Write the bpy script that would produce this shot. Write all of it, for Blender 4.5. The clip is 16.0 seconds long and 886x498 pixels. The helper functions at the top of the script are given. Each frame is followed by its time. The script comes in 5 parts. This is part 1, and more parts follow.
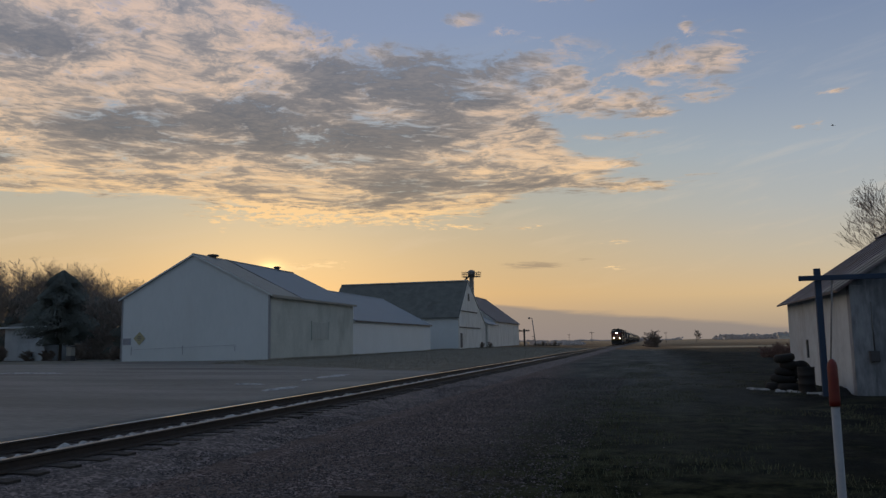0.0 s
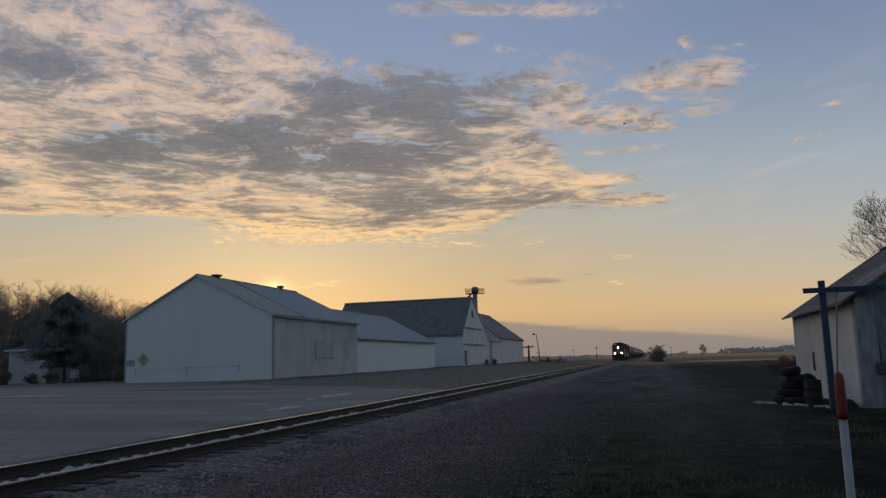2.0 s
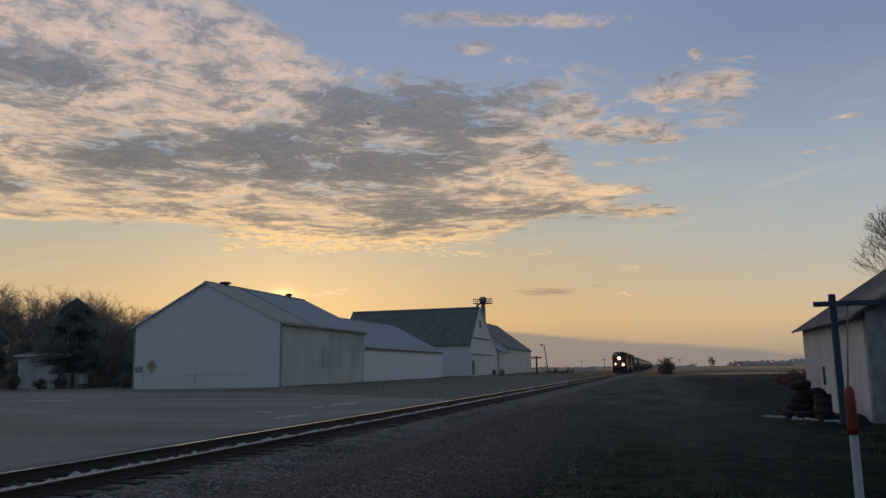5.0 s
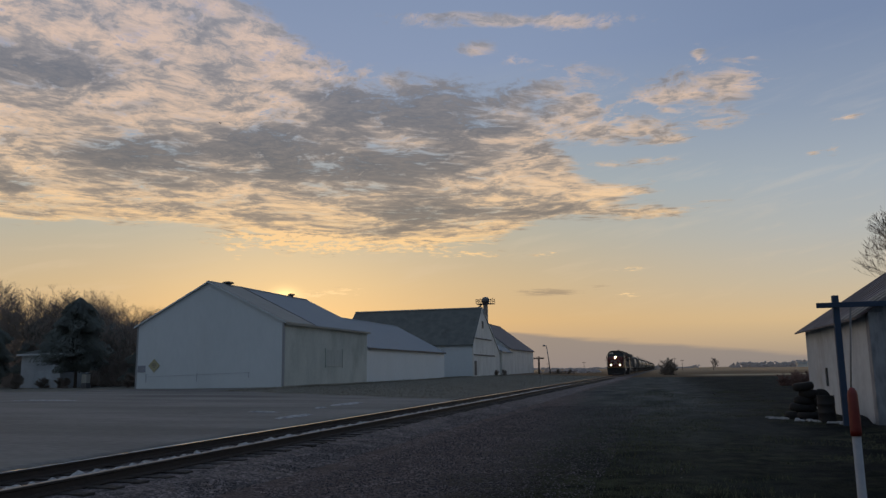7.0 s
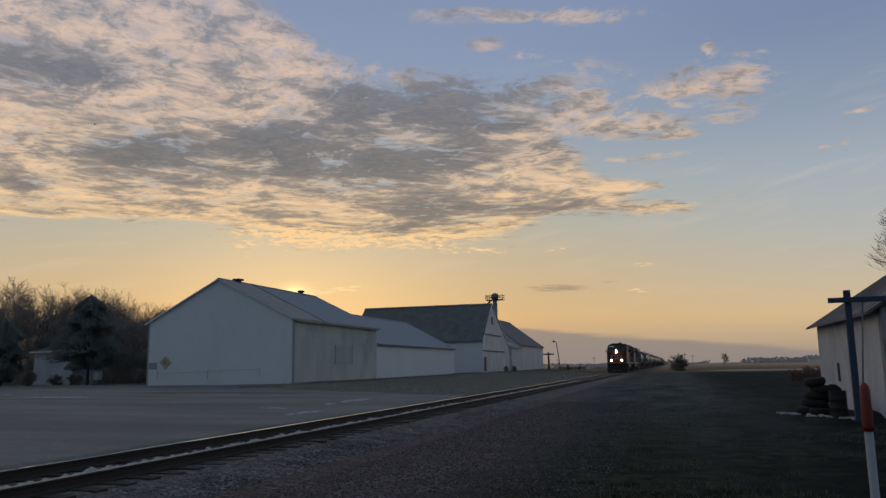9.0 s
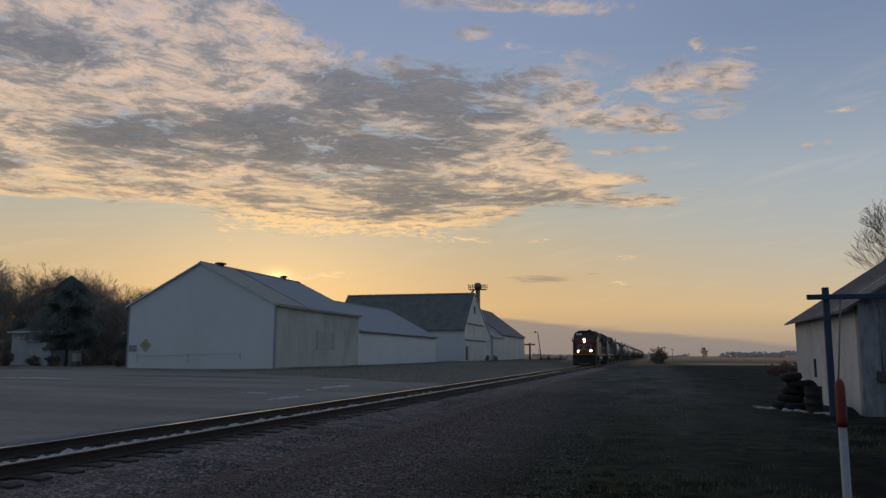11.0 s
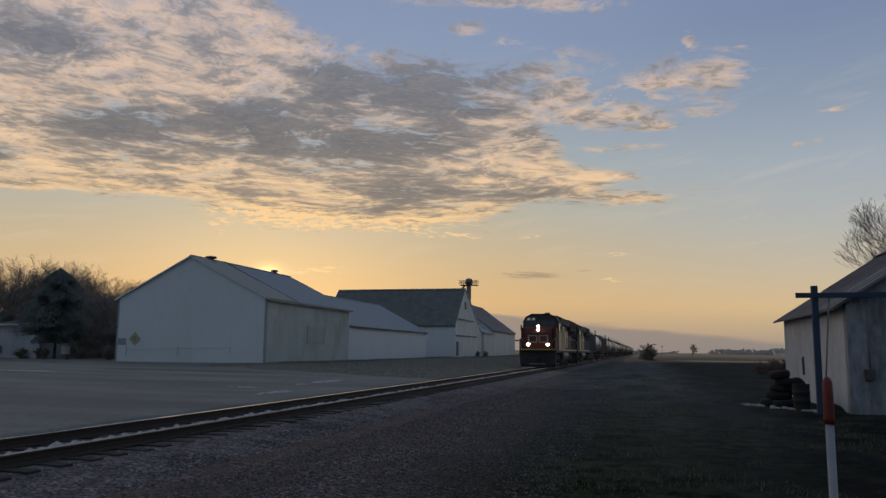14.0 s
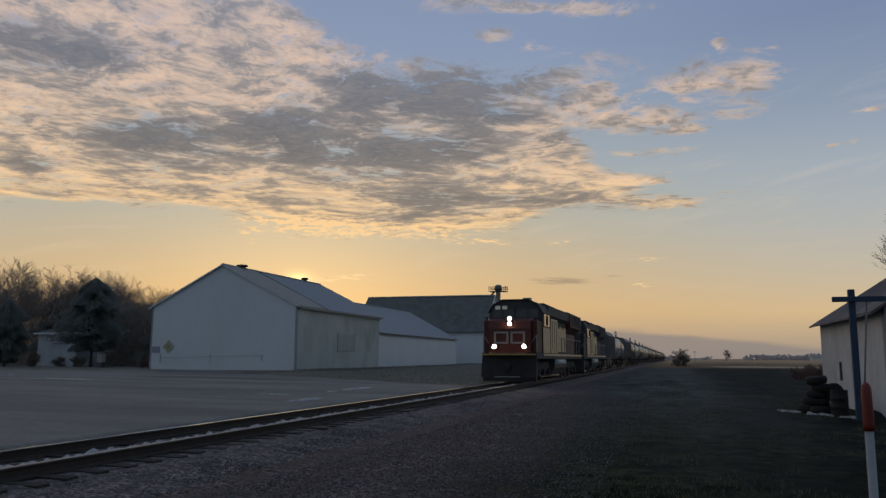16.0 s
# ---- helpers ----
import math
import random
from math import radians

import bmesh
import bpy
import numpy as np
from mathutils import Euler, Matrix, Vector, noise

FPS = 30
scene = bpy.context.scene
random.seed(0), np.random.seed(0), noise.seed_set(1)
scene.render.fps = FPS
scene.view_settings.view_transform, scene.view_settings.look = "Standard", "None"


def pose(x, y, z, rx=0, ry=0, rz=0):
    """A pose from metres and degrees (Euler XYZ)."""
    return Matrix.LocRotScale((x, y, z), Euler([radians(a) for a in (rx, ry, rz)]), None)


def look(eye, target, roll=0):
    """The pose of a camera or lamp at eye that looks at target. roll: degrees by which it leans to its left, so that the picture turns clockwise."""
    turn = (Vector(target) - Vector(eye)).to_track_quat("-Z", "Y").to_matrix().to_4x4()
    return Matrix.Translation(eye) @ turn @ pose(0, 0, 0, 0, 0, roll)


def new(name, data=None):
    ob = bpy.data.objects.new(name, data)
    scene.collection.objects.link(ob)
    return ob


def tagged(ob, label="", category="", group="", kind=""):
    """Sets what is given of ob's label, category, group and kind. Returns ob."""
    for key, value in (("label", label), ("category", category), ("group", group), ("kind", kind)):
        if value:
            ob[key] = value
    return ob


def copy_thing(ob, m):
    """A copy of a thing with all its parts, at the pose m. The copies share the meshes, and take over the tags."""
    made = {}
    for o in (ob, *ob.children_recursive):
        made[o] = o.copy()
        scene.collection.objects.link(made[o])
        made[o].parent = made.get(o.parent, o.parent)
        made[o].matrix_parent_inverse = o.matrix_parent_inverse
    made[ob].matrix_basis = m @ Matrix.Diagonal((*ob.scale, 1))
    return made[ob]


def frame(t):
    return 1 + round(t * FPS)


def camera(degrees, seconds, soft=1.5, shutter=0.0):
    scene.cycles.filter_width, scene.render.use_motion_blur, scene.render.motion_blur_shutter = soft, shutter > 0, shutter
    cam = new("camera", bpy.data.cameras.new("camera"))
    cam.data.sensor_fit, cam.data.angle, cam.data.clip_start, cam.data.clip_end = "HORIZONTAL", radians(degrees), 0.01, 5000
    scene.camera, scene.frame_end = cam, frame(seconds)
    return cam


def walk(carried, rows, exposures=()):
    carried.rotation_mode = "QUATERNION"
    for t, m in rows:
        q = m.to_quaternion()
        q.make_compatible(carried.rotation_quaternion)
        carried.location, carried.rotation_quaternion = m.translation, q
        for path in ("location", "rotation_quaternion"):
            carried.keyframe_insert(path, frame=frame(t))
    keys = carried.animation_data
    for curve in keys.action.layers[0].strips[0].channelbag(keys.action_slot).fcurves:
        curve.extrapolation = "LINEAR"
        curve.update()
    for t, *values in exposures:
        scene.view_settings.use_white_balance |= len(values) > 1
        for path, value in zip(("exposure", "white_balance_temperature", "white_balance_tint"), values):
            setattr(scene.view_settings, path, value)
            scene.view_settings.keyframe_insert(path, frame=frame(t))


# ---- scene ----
cam = camera(60.3, 16.0, 1.4)
EYE_Z = 1.72
TURNS = [(0.0, 97.02, 0.92, 14.91), (0.5, 97.52, 1.36, 14.61), (1.0, 97.88, 1.53, 14.73), (1.5, 98.11, 1.65, 14.98),
         (2.0, 98.31, 1.65, 15.23), (2.5, 98.49, 1.57, 15.44), (3.0, 98.7, 1.42, 15.55), (3.5, 98.8, 1.25, 15.67),
         (4.0, 98.89, 1.13, 15.78), (6.5, 99.12, 0.86, 15.74), (7.0, 99.07, 0.85, 15.95), (7.5, 99.01, 0.83, 16.24),
         (8.0, 98.94, 0.91, 16.47), (8.5, 98.89, 0.93, 16.63), (9.0, 98.8, 0.99, 16.67), (11.5, 97.77, -0.45, 14.92),
         (12.0, 97.69, -0.59, 14.64), (12.5, 97.66, -0.6, 14.46), (13.0, 97.61, -0.5, 14.37), (13.5, 97.57, -0.5, 14.4),
         (14.0, 97.6, -0.52, 14.59), (14.5, 97.67, -0.55, 14.93), (15.0, 97.77, -0.49, 15.43), (15.5, 97.89, -0.43, 16.04),
         (16.0, 98.08, -0.28, 16.81)]
walk(cam, [(t, pose(0, 0, EYE_Z, rx, ry, rz)) for t, rx, ry, rz in TURNS])

# ---- light ----
SUN_AZ, SUN_EL = -27.6, 2.8
sun = new("sun", bpy.data.lights.new("sun", "SUN"))
sun.data.energy, sun.data.angle, sun.data.color = 1.5, radians(0.6), (1.0, 0.72, 0.45)
sun_way = Vector((math.sin(radians(SUN_AZ)) * math.cos(radians(SUN_EL)), math.cos(radians(SUN_AZ)) * math.cos(radians(SUN_EL)), math.sin(radians(SUN_EL))))
sun.matrix_world = look(sun_way * 100, (0, 0, 0))


class Net:
    """Small helper for node trees: numbers or sockets in, sockets out."""

    def __init__(self, tree):
        self.t = tree

    def put(self, socket, v):
        if isinstance(v, bpy.types.NodeSocket):
            self.t.links.new(v, socket)
        elif isinstance(v, (tuple, list)) and len(v) == 3 and socket.type == "RGBA":
            socket.default_value = (*v, 1)
        else:
            socket.default_value = v

    def m(self, op, a, b=0.0, c=0.0, clamp=False):
        n = self.t.nodes.new("ShaderNodeMath")
        n.operation, n.use_clamp = op, clamp
        for i, v in enumerate((a, b, c)):
            self.put(n.inputs[i], v)
        return n.outputs[0]

    def xyz(self, v):
        n = self.t.nodes.new("ShaderNodeSeparateXYZ")
        self.put(n.inputs[0], v)
        return n.outputs

    def vec(self, x, y, z=0.0):
        n = self.t.nodes.new("ShaderNodeCombineXYZ")
        for i, v in enumerate((x, y, z)):
            self.put(n.inputs[i], v)
        return n.outputs[0]

    def vadd(self, a, b):
        n = self.t.nodes.new("ShaderNodeVectorMath")
        n.operation = "ADD"
        self.put(n.inputs[0], a), self.put(n.inputs[1], b)
        return n.outputs[0]

    def vmul(self, a, b):
        n = self.t.nodes.new("ShaderNodeVectorMath")
        n.operation = "MULTIPLY"
        self.put(n.inputs[0], a), self.put(n.inputs[1], b)
        return n.outputs[0]

    def noise(self, v, scale, detail=4.0, rough=0.5, distortion=0.0):
        n = self.t.nodes.new("ShaderNodeTexNoise")
        self.put(n.inputs["Vector"], v)
        n.inputs["Scale"].default_value, n.inputs["Detail"].default_value = scale, detail
        n.inputs["Roughness"].default_value, n.inputs["Distortion"].default_value = rough, distortion
        return n.outputs["Fac"]

    def span(self, v, a, b, c=0.0, d=1.0, smooth=False):
        n = self.t.nodes.new("ShaderNodeMapRange")
        n.interpolation_type = "SMOOTHSTEP" if smooth else "LINEAR"
        for i, x in enumerate((v, a, b, c, d)):
            self.put(n.inputs[i], x)
        return n.outputs[0]

    def ramp(self, v, stops):
        n = self.t.nodes.new("ShaderNodeValToRGB")
        e = n.color_ramp.elements
        while len(e) < len(stops):
            e.new(0.5)
        for el, (p, c) in zip(e, stops):
            el.position, el.color = p, (*c, 1)
        self.put(n.inputs[0], v)
        return n.outputs[0]

    def mix(self, f, a, b, blend="MIX"):
        n = self.t.nodes.new("ShaderNodeMix")
        n.data_type, n.blend_type = "RGBA", blend
        self.put(n.inputs[0], f), self.put(n.inputs[6], a), self.put(n.inputs[7], b)
        return n.outputs[2]


def make_world():
    world = bpy.data.worlds.new("dawn_sky")
    world.use_nodes = True
    scene.world = world
    tree = world.node_tree
    tree.nodes.clear()
    k = Net(tree)
    coord = tree.nodes.new("ShaderNodeTexCoord").outputs["Generated"]
    x, y, z = k.xyz(coord)
    az = k.m("MULTIPLY", k.m("ARCTAN2", x, y), 57.2958)
    el = k.m("MULTIPLY", k.m("ARCSINE", k.m("MINIMUM", k.m("MAXIMUM", z, -1.0), 1.0)), 57.2958)
    # clear sky, from the horizon to the zenith
    base = k.ramp(k.m("DIVIDE", k.m("ADD", el, 1.0), 46.0), [
        (0.0, (0.27, 0.22, 0.21)), (0.028, (0.36, 0.28, 0.26)), (0.062, (0.50, 0.37, 0.25)), (0.10, (0.67, 0.45, 0.23)), (0.16, (0.62, 0.47, 0.285)),
        (0.235, (0.50, 0.465, 0.37)), (0.31, (0.395, 0.445, 0.455)), (0.40, (0.315, 0.385, 0.48)), (0.52, (0.26, 0.335, 0.50)), (1.0, (0.19, 0.26, 0.44))])
    turned = k.m("ABSOLUTE", k.m("SUBTRACT", az, SUN_AZ))
    turned = k.m("MINIMUM", turned, k.m("SUBTRACT", 360.0, turned))
    base = k.mix(k.span(turned, 14.0, 44.0, 0.0, 1.0, True), base, k.ramp(k.m("DIVIDE", k.m("ADD", el, 1.0), 46.0), [
        (0.0, (0.25, 0.22, 0.22)), (0.045, (0.46, 0.37, 0.27)), (0.09, (0.70, 0.51, 0.295)), (0.15, (0.58, 0.51, 0.40)), (0.22, (0.475, 0.49, 0.485)), (0.30, (0.40, 0.455, 0.515)),
        (0.40, (0.285, 0.35, 0.465)), (0.52, (0.205, 0.272, 0.425)), (1.0, (0.165, 0.225, 0.385))]))
    away = k.span(turned, 45.0, 150.0, 0.0, 1.0, True)
    high = k.span(el, 20.0, 55.0, 0.0, 1.0, True)
    away = k.m("MAXIMUM", away, k.m("MULTIPLY", high, 0.6))
    base = k.mix(away, base, k.ramp(k.m("DIVIDE", k.m("ADD", el, 1.0), 46.0), [
        (0.0, (0.125, 0.18, 0.22)), (0.2, (0.15, 0.215, 0.285)), (0.5, (0.126, 0.195, 0.29)), (1.0, (0.136, 0.205, 0.318))]))
    nishita = tree.nodes.new("ShaderNodeTexSky")
    nishita.sky_type, nishita.sun_disc = "NISHITA", False
    nishita.sun_elevation, nishita.sun_rotation = radians(SUN_EL), radians(SUN_AZ)
    day = k.vmul(nishita.outputs[0], (0.08, 0.08, 0.08))
    base = k.mix(0.12, base, day)
    # glow round the sun
    da, de = k.m("MULTIPLY", turned, 1.0), k.m("SUBTRACT", el, 5.2)
    r2 = k.m("ADD", k.m("MULTIPLY", da, k.m("MULTIPLY", da, 0.55)), k.m("MULTIPLY", de, de))
    glow = k.m("ADD", k.m("MULTIPLY", k.m("EXPONENT", k.m("MULTIPLY", r2, -2.2)), 1.5), k.m("MULTIPLY", k.m("EXPONENT", k.m("MULTIPLY", r2, -0.022)), 0.115))
    base = k.vadd(base, k.vmul(k.vec(glow, glow, glow), (1.0, 0.72, 0.25)))
    # faint veils of high cloud in the clear part
    veil = k.noise(k.vec(k.m("MULTIPLY_ADD", el, -0.22, k.m("MULTIPLY", az, 0.16)), k.m("MULTIPLY_ADD", az, -0.10, k.m("MULTIPLY", el, 0.75)), 8.0), 1.0, 7.0, 0.62, 0.4)
    veil = k.m("MULTIPLY", k.span(veil, 0.50, 0.72, 0.0, 0.20, True), k.m("MULTIPLY", k.span(el, 3.0, 6.0), k.span(el, 24.0, 13.0)))
    base = k.mix(veil, base, k.ramp(k.span(el, 3.0, 20.0), [(0.0, (0.86, 0.60, 0.33)), (0.5, (0.68, 0.58, 0.46)), (1.0, (0.56, 0.54, 0.54))]))
    # main cloud bank: its lower and upper limits by direction, in degrees
    def limit(stops):
        return k.m("MULTIPLY", k.ramp(k.span(az, -60.0, 10.0), [((a + 60.0) / 70.0, (e / 40.0,) * 3) for a, e in stops]), 40.0)

    def puffs(rows, wide=1.4):
        """Soft ovals: direction, height, half width, half height, weight."""
        out = 0.0
        for a, e, sa, se, weight in rows:
            p, q = k.m("DIVIDE", k.m("SUBTRACT", az, float(a)), sa * wide), k.m("DIVIDE", k.m("SUBTRACT", el, float(e)), se * wide)
            g = k.m("EXPONENT", k.m("MULTIPLY", k.m("ADD", k.m("MULTIPLY", p, p), k.m("MULTIPLY", q, q)), -1.0))
            out = k.m("MULTIPLY_ADD", g, weight, out)
        return out

    # cloud texture on a flat layer overhead, so that it draws out towards the horizon
    over = k.m("DIVIDE", 1.0, k.m("ADD", k.m("MAXIMUM", z, 0.0), 0.07))
    deck = k.vec(k.m("MULTIPLY", az, 0.056), k.m("MULTIPLY", k.m("SQRT", k.m("ADD", k.m("MULTIPLY", x, x), k.m("MULTIPLY", y, y))), over), 0.0)
    bend = k.m("SUBTRACT", k.noise(deck, 1.3, 3.0), 0.5)
    deck = k.vadd(deck, k.vec(k.m("MULTIPLY", bend, 0.55), k.m("MULTIPLY", bend, 0.25), 0.0))
    lump = k.noise(deck, 3.4, 9.0, 0.58, 0.25)
    sunward = k.noise(k.vadd(deck, (0.0, 0.065, 0.0)), 3.4, 9.0, 0.58, 0.25)
    ripple = k.noise(k.vmul(deck, (0.72, 1.2, 1.0)), 10.5, 8.0, 0.66, 0.5)
    shred = k.noise(k.vmul(deck, (0.7, 1.2, 1.0)), 30.0, 6.0, 0.68, 0.3)
    weave = k.m("ADD", k.m("ADD", k.m("MULTIPLY", k.m("SUBTRACT", lump, 0.5), 1.05), k.m("MULTIPLY", k.m("SUBTRACT", ripple, 0.5), 1.35)), k.m("MULTIPLY", k.m("SUBTRACT", shred, 0.5), 0.65))
    floor_el = limit(((-60, 9.4), (-47.5, 9.8), (-42, 10.15), (-37, 10.3), (-32, 10.1), (-26.4, 9.3), (-20.5, 8.9), (-16, 9.0), (-11.9, 9.3), (-9.3, 10.5), (-6.8, 11.0), (10, 11.0)))
    roof_el = limit(((-60, 34), (-38, 32), (-33, 28.2), (-28.6, 25.4), (-25, 23.2), (-20.7, 22.4), (-14, 21.6), (-9.6, 20.0), (-6.6, 16.2), (-4, 13.0), (-1.4, 11.6), (1.5, 11.0), (10, 8)))
    inside = k.m("MULTIPLY", k.span(k.m("SUBTRACT", el, floor_el), -0.45, 1.1, 0.0, 1.0, True), k.span(k.m("SUBTRACT", roof_el, el), -1.2, 2.6, 0.0, 1.0, True))
    total = k.m("MULTIPLY", inside, 1.02)
    # torn edges of the bank to the east
    total = k.m("ADD", total, puffs(((-7.0, 20.8, 2.56, 1.03, 0.75), (-4.9, 19.3, 2.1, 0.64, 0.55), (-4.5, 17.7, 3.72, 0.72, 0.8), (-1.2, 17.0, 2.81, 0.4, 0.75), (1.6, 16.2, 1.18, 0.22, 0.85),
                                     (-1.3, 14.9, 3.2, 0.25, 0.55), (-5.5, 12.6, 2.9, 0.74, 0.7), (-2.2, 12.9, 1.45, 0.37, 0.75), (-0.6, 11.1, 2.36, 0.3, 0.75), (3.3, 11.6, 1.7, 0.17, 0.55))))
    # single clouds high up
    total = k.m("ADD", total, puffs(((4.5, 19.8, 2.9, 1.0, 0.75), (6.4, 19.7, 1.48, 0.7, 0.45), (5.1, 17.2, 1.35, 0.33, 0.7), (3.8, 22.0, 0.34, 0.4, 0.75), (0.9, 19.2, 1.6, 0.31, 0.45), (-12.9, 23.7, 1.07, 0.38, 0.75),
                                     (-16.2, 26.1, 2.7, 0.2, 0.6), (-11.8, 25.6, 4.85, 0.28, 0.6), (-6.9, 25.2, 2.2, 0.32, 0.55), (-3.5, 24.8, 2.5, 0.34, 0.5), (-9.1, 22.8, 1.05, 0.31, 0.5),
                                     (13.1, 16.2, 0.7, 0.16, 0.75), (12.1, 14.3, 0.3, 0.28, 0.65), (10.9, 14.2, 0.45, 0.17, 0.65), (7.8, 21.2, 0.55, 0.13, 0.55))))
    # fringe under the bank and scraps low over the barns
    fringe = puffs(((-26.8, 9.5, 3.8, 0.5, 0.75), (-28.9, 9.9, 2.5, 0.25, 0.6), (-24.7, 9.1, 2.1, 0.3, 0.6), (-17.0, 9.1, 2.6, 0.42, 0.45), (-13.6, 8.6, 1.7, 0.22, 0.6), (-7.9, 8.6, 0.75, 0.3, 0.65), (-31.3, 9.0, 0.5, 0.17, 0.65), (-31.0, 8.3, 0.3, 0.17, 0.65),
                    (-26.9, 5.75, 0.6, 0.2, 0.8), (-25.7, 5.65, 0.65, 0.2, 0.85), (-24.6, 5.85, 0.5, 0.16, 0.7), (-23.0, 5.95, 1.0, 0.24, 0.85), (-2.0, 7.2, 0.9, 0.18, 0.5), (-2.4, 5.3, 1.0, 0.16, 0.45)))
    torn = k.noise(k.vec(k.m("MULTIPLY", az, 1.3), k.m("MULTIPLY", el, 4.2), 5.0), 1.0, 5.0, 0.6)
    fringe = k.m("MULTIPLY", fringe, k.span(torn, 0.40, 0.58, 0.0, 1.7))
    smoky = puffs(((-8.3, 5.6, 1.5, 0.19, 0.95), (-4.4, 6.0, 0.8, 0.14, 0.8)))
    total = k.m("ADD", total, k.m("ADD", k.m("MULTIPLY", fringe, 0.62), smoky))
    # scattered cloud over the rest of the dome
    rest = k.m("MULTIPLY", k.m("MAXIMUM", k.span(turned, 60.0, 90.0), k.span(el, 27.0, 34.0)), 0.45)
    total = k.m("MINIMUM", k.m("ADD", total, rest), 1.15)
    dens = k.m("ADD", total, k.m("MULTIPLY", weave, k.m("MINIMUM", 1.9, k.m("MULTIPLY_ADD", total, 4.0, 0.5))))
    cover = k.span(dens, 0.16, 0.98, 0.0, 1.0, True)
    # dark hearts of the bank
    core = puffs(((-38.3, 15.0, 3.9, 1.6, 1.05), (-46.3, 20.0, 3.85, 1.4, 0.85), (-42.4, 20.2, 2.6, 1.0, 0.6), (-28.8, 17.2, 3.0, 1.0, 0.7), (-27.9, 15.8, 5.1, 1.4, 0.8), (-22.3, 14.6, 6.0, 1.25, 0.8),
                  (-19.7, 20.3, 6.6, 1.1, 0.95), (-14.9, 18.6, 5.2, 2.0, 1.0), (-17.1, 15.6, 5.2, 1.0, 0.6), (-17.9, 11.9, 2.8, 0.9, 1.1), (-12.3, 11.8, 3.8, 0.5, 0.8), (-45.9, 12.4, 1.5, 0.66, 0.8),
                  (-36.4, 16.1, 2.2, 0.9, 0.6), (-12.7, 21.0, 2.6, 1.0, 0.6), (-23.2, 18.1, 3.9, 1.2, 0.55), (-6.3, 11.5, 2.9, 0.33, 0.7), (-20.9, 10.4, 2.6, 0.5, 0.5)), 1.1)
    core = k.m("ADD", core, k.m("MULTIPLY", smoky, 3.0))
    # thin parts and edges turned to the sun shine, thick parts stay grey
    lit = k.m("MULTIPLY", k.m("SUBTRACT", lump, sunward), 4.2)
    thick = k.m("SUBTRACT", k.m("ADD", k.m("MULTIPLY", core, 1.2), k.m("MULTIPLY", weave, 2.5)), lit)
    body = k.span(k.m("SUBTRACT", thick, fringe), -0.45, 1.42)
    tall = k.span(el, 4.0, 26.0)
    light = k.ramp(tall, [(0.0, (1.10, 0.76, 0.38)), (0.26, (1.0, 0.65, 0.31)), (0.42, (0.87, 0.595, 0.36)), (0.65, (0.77, 0.55, 0.40)), (1.0, (0.65, 0.50, 0.43))])
    dark = k.ramp(tall, [(0.0, (0.42, 0.31, 0.20)), (0.3, (0.175, 0.155, 0.14)), (0.55, (0.128, 0.130, 0.142)), (1.0, (0.165, 0.185, 0.235))])
    middle = k.ramp(tall, [(0.0, (0.62, 0.44, 0.25)), (0.3, (0.44, 0.335, 0.24)), (1.0, (0.355, 0.335, 0.355))])
    cloud = k.mix(k.span(body, 0.02, 0.46), light, middle)
    cloud = k.mix(k.m("MULTIPLY", k.span(body, 0.38, 0.80), k.span(k.m("ADD", ripple, k.m("MULTIPLY", shred, 0.6)), 0.66, 0.98, 1.0, 0.62)), cloud, dark)
    dim = k.m("MINIMUM", k.m("MAXIMUM", k.span(turned, 50.0, 100.0), k.span(el, 27.0, 45.0)), 0.85)
    cloud = k.mix(dim, cloud, (0.14, 0.19, 0.255))
    sky = k.mix(k.m("MULTIPLY", cover, 0.93), base, cloud)
    # long flat bank low on the horizon
    top = k.m("ADD", 2.85, k.m("MULTIPLY", k.m("SUBTRACT", k.noise(k.vec(k.m("MULTIPLY", az, 0.12), el, 2.0), 1.0, 4.0), 0.5), 1.2))
    top = k.m("SUBTRACT", top, k.m("MULTIPLY", k.m("SUBTRACT", az, -10.0), 0.10))
    bank = k.m("MULTIPLY", k.span(k.m("SUBTRACT", top, el), 0.0, 0.4, 0.0, 1.0, True), k.span(az, -22.0, -8.0, 0.0, 0.82, True))
    sky = k.mix(bank, sky, (0.27, 0.235, 0.215))
    back = tree.nodes.new("ShaderNodeBackground")
    k.put(back.inputs[0], sky)
    back.inputs[1].default_value = 1.0
    out = tree.nodes.new("ShaderNodeOutputWorld")
    tree.links.new(back.outputs[0], out.inputs[0])


make_world()


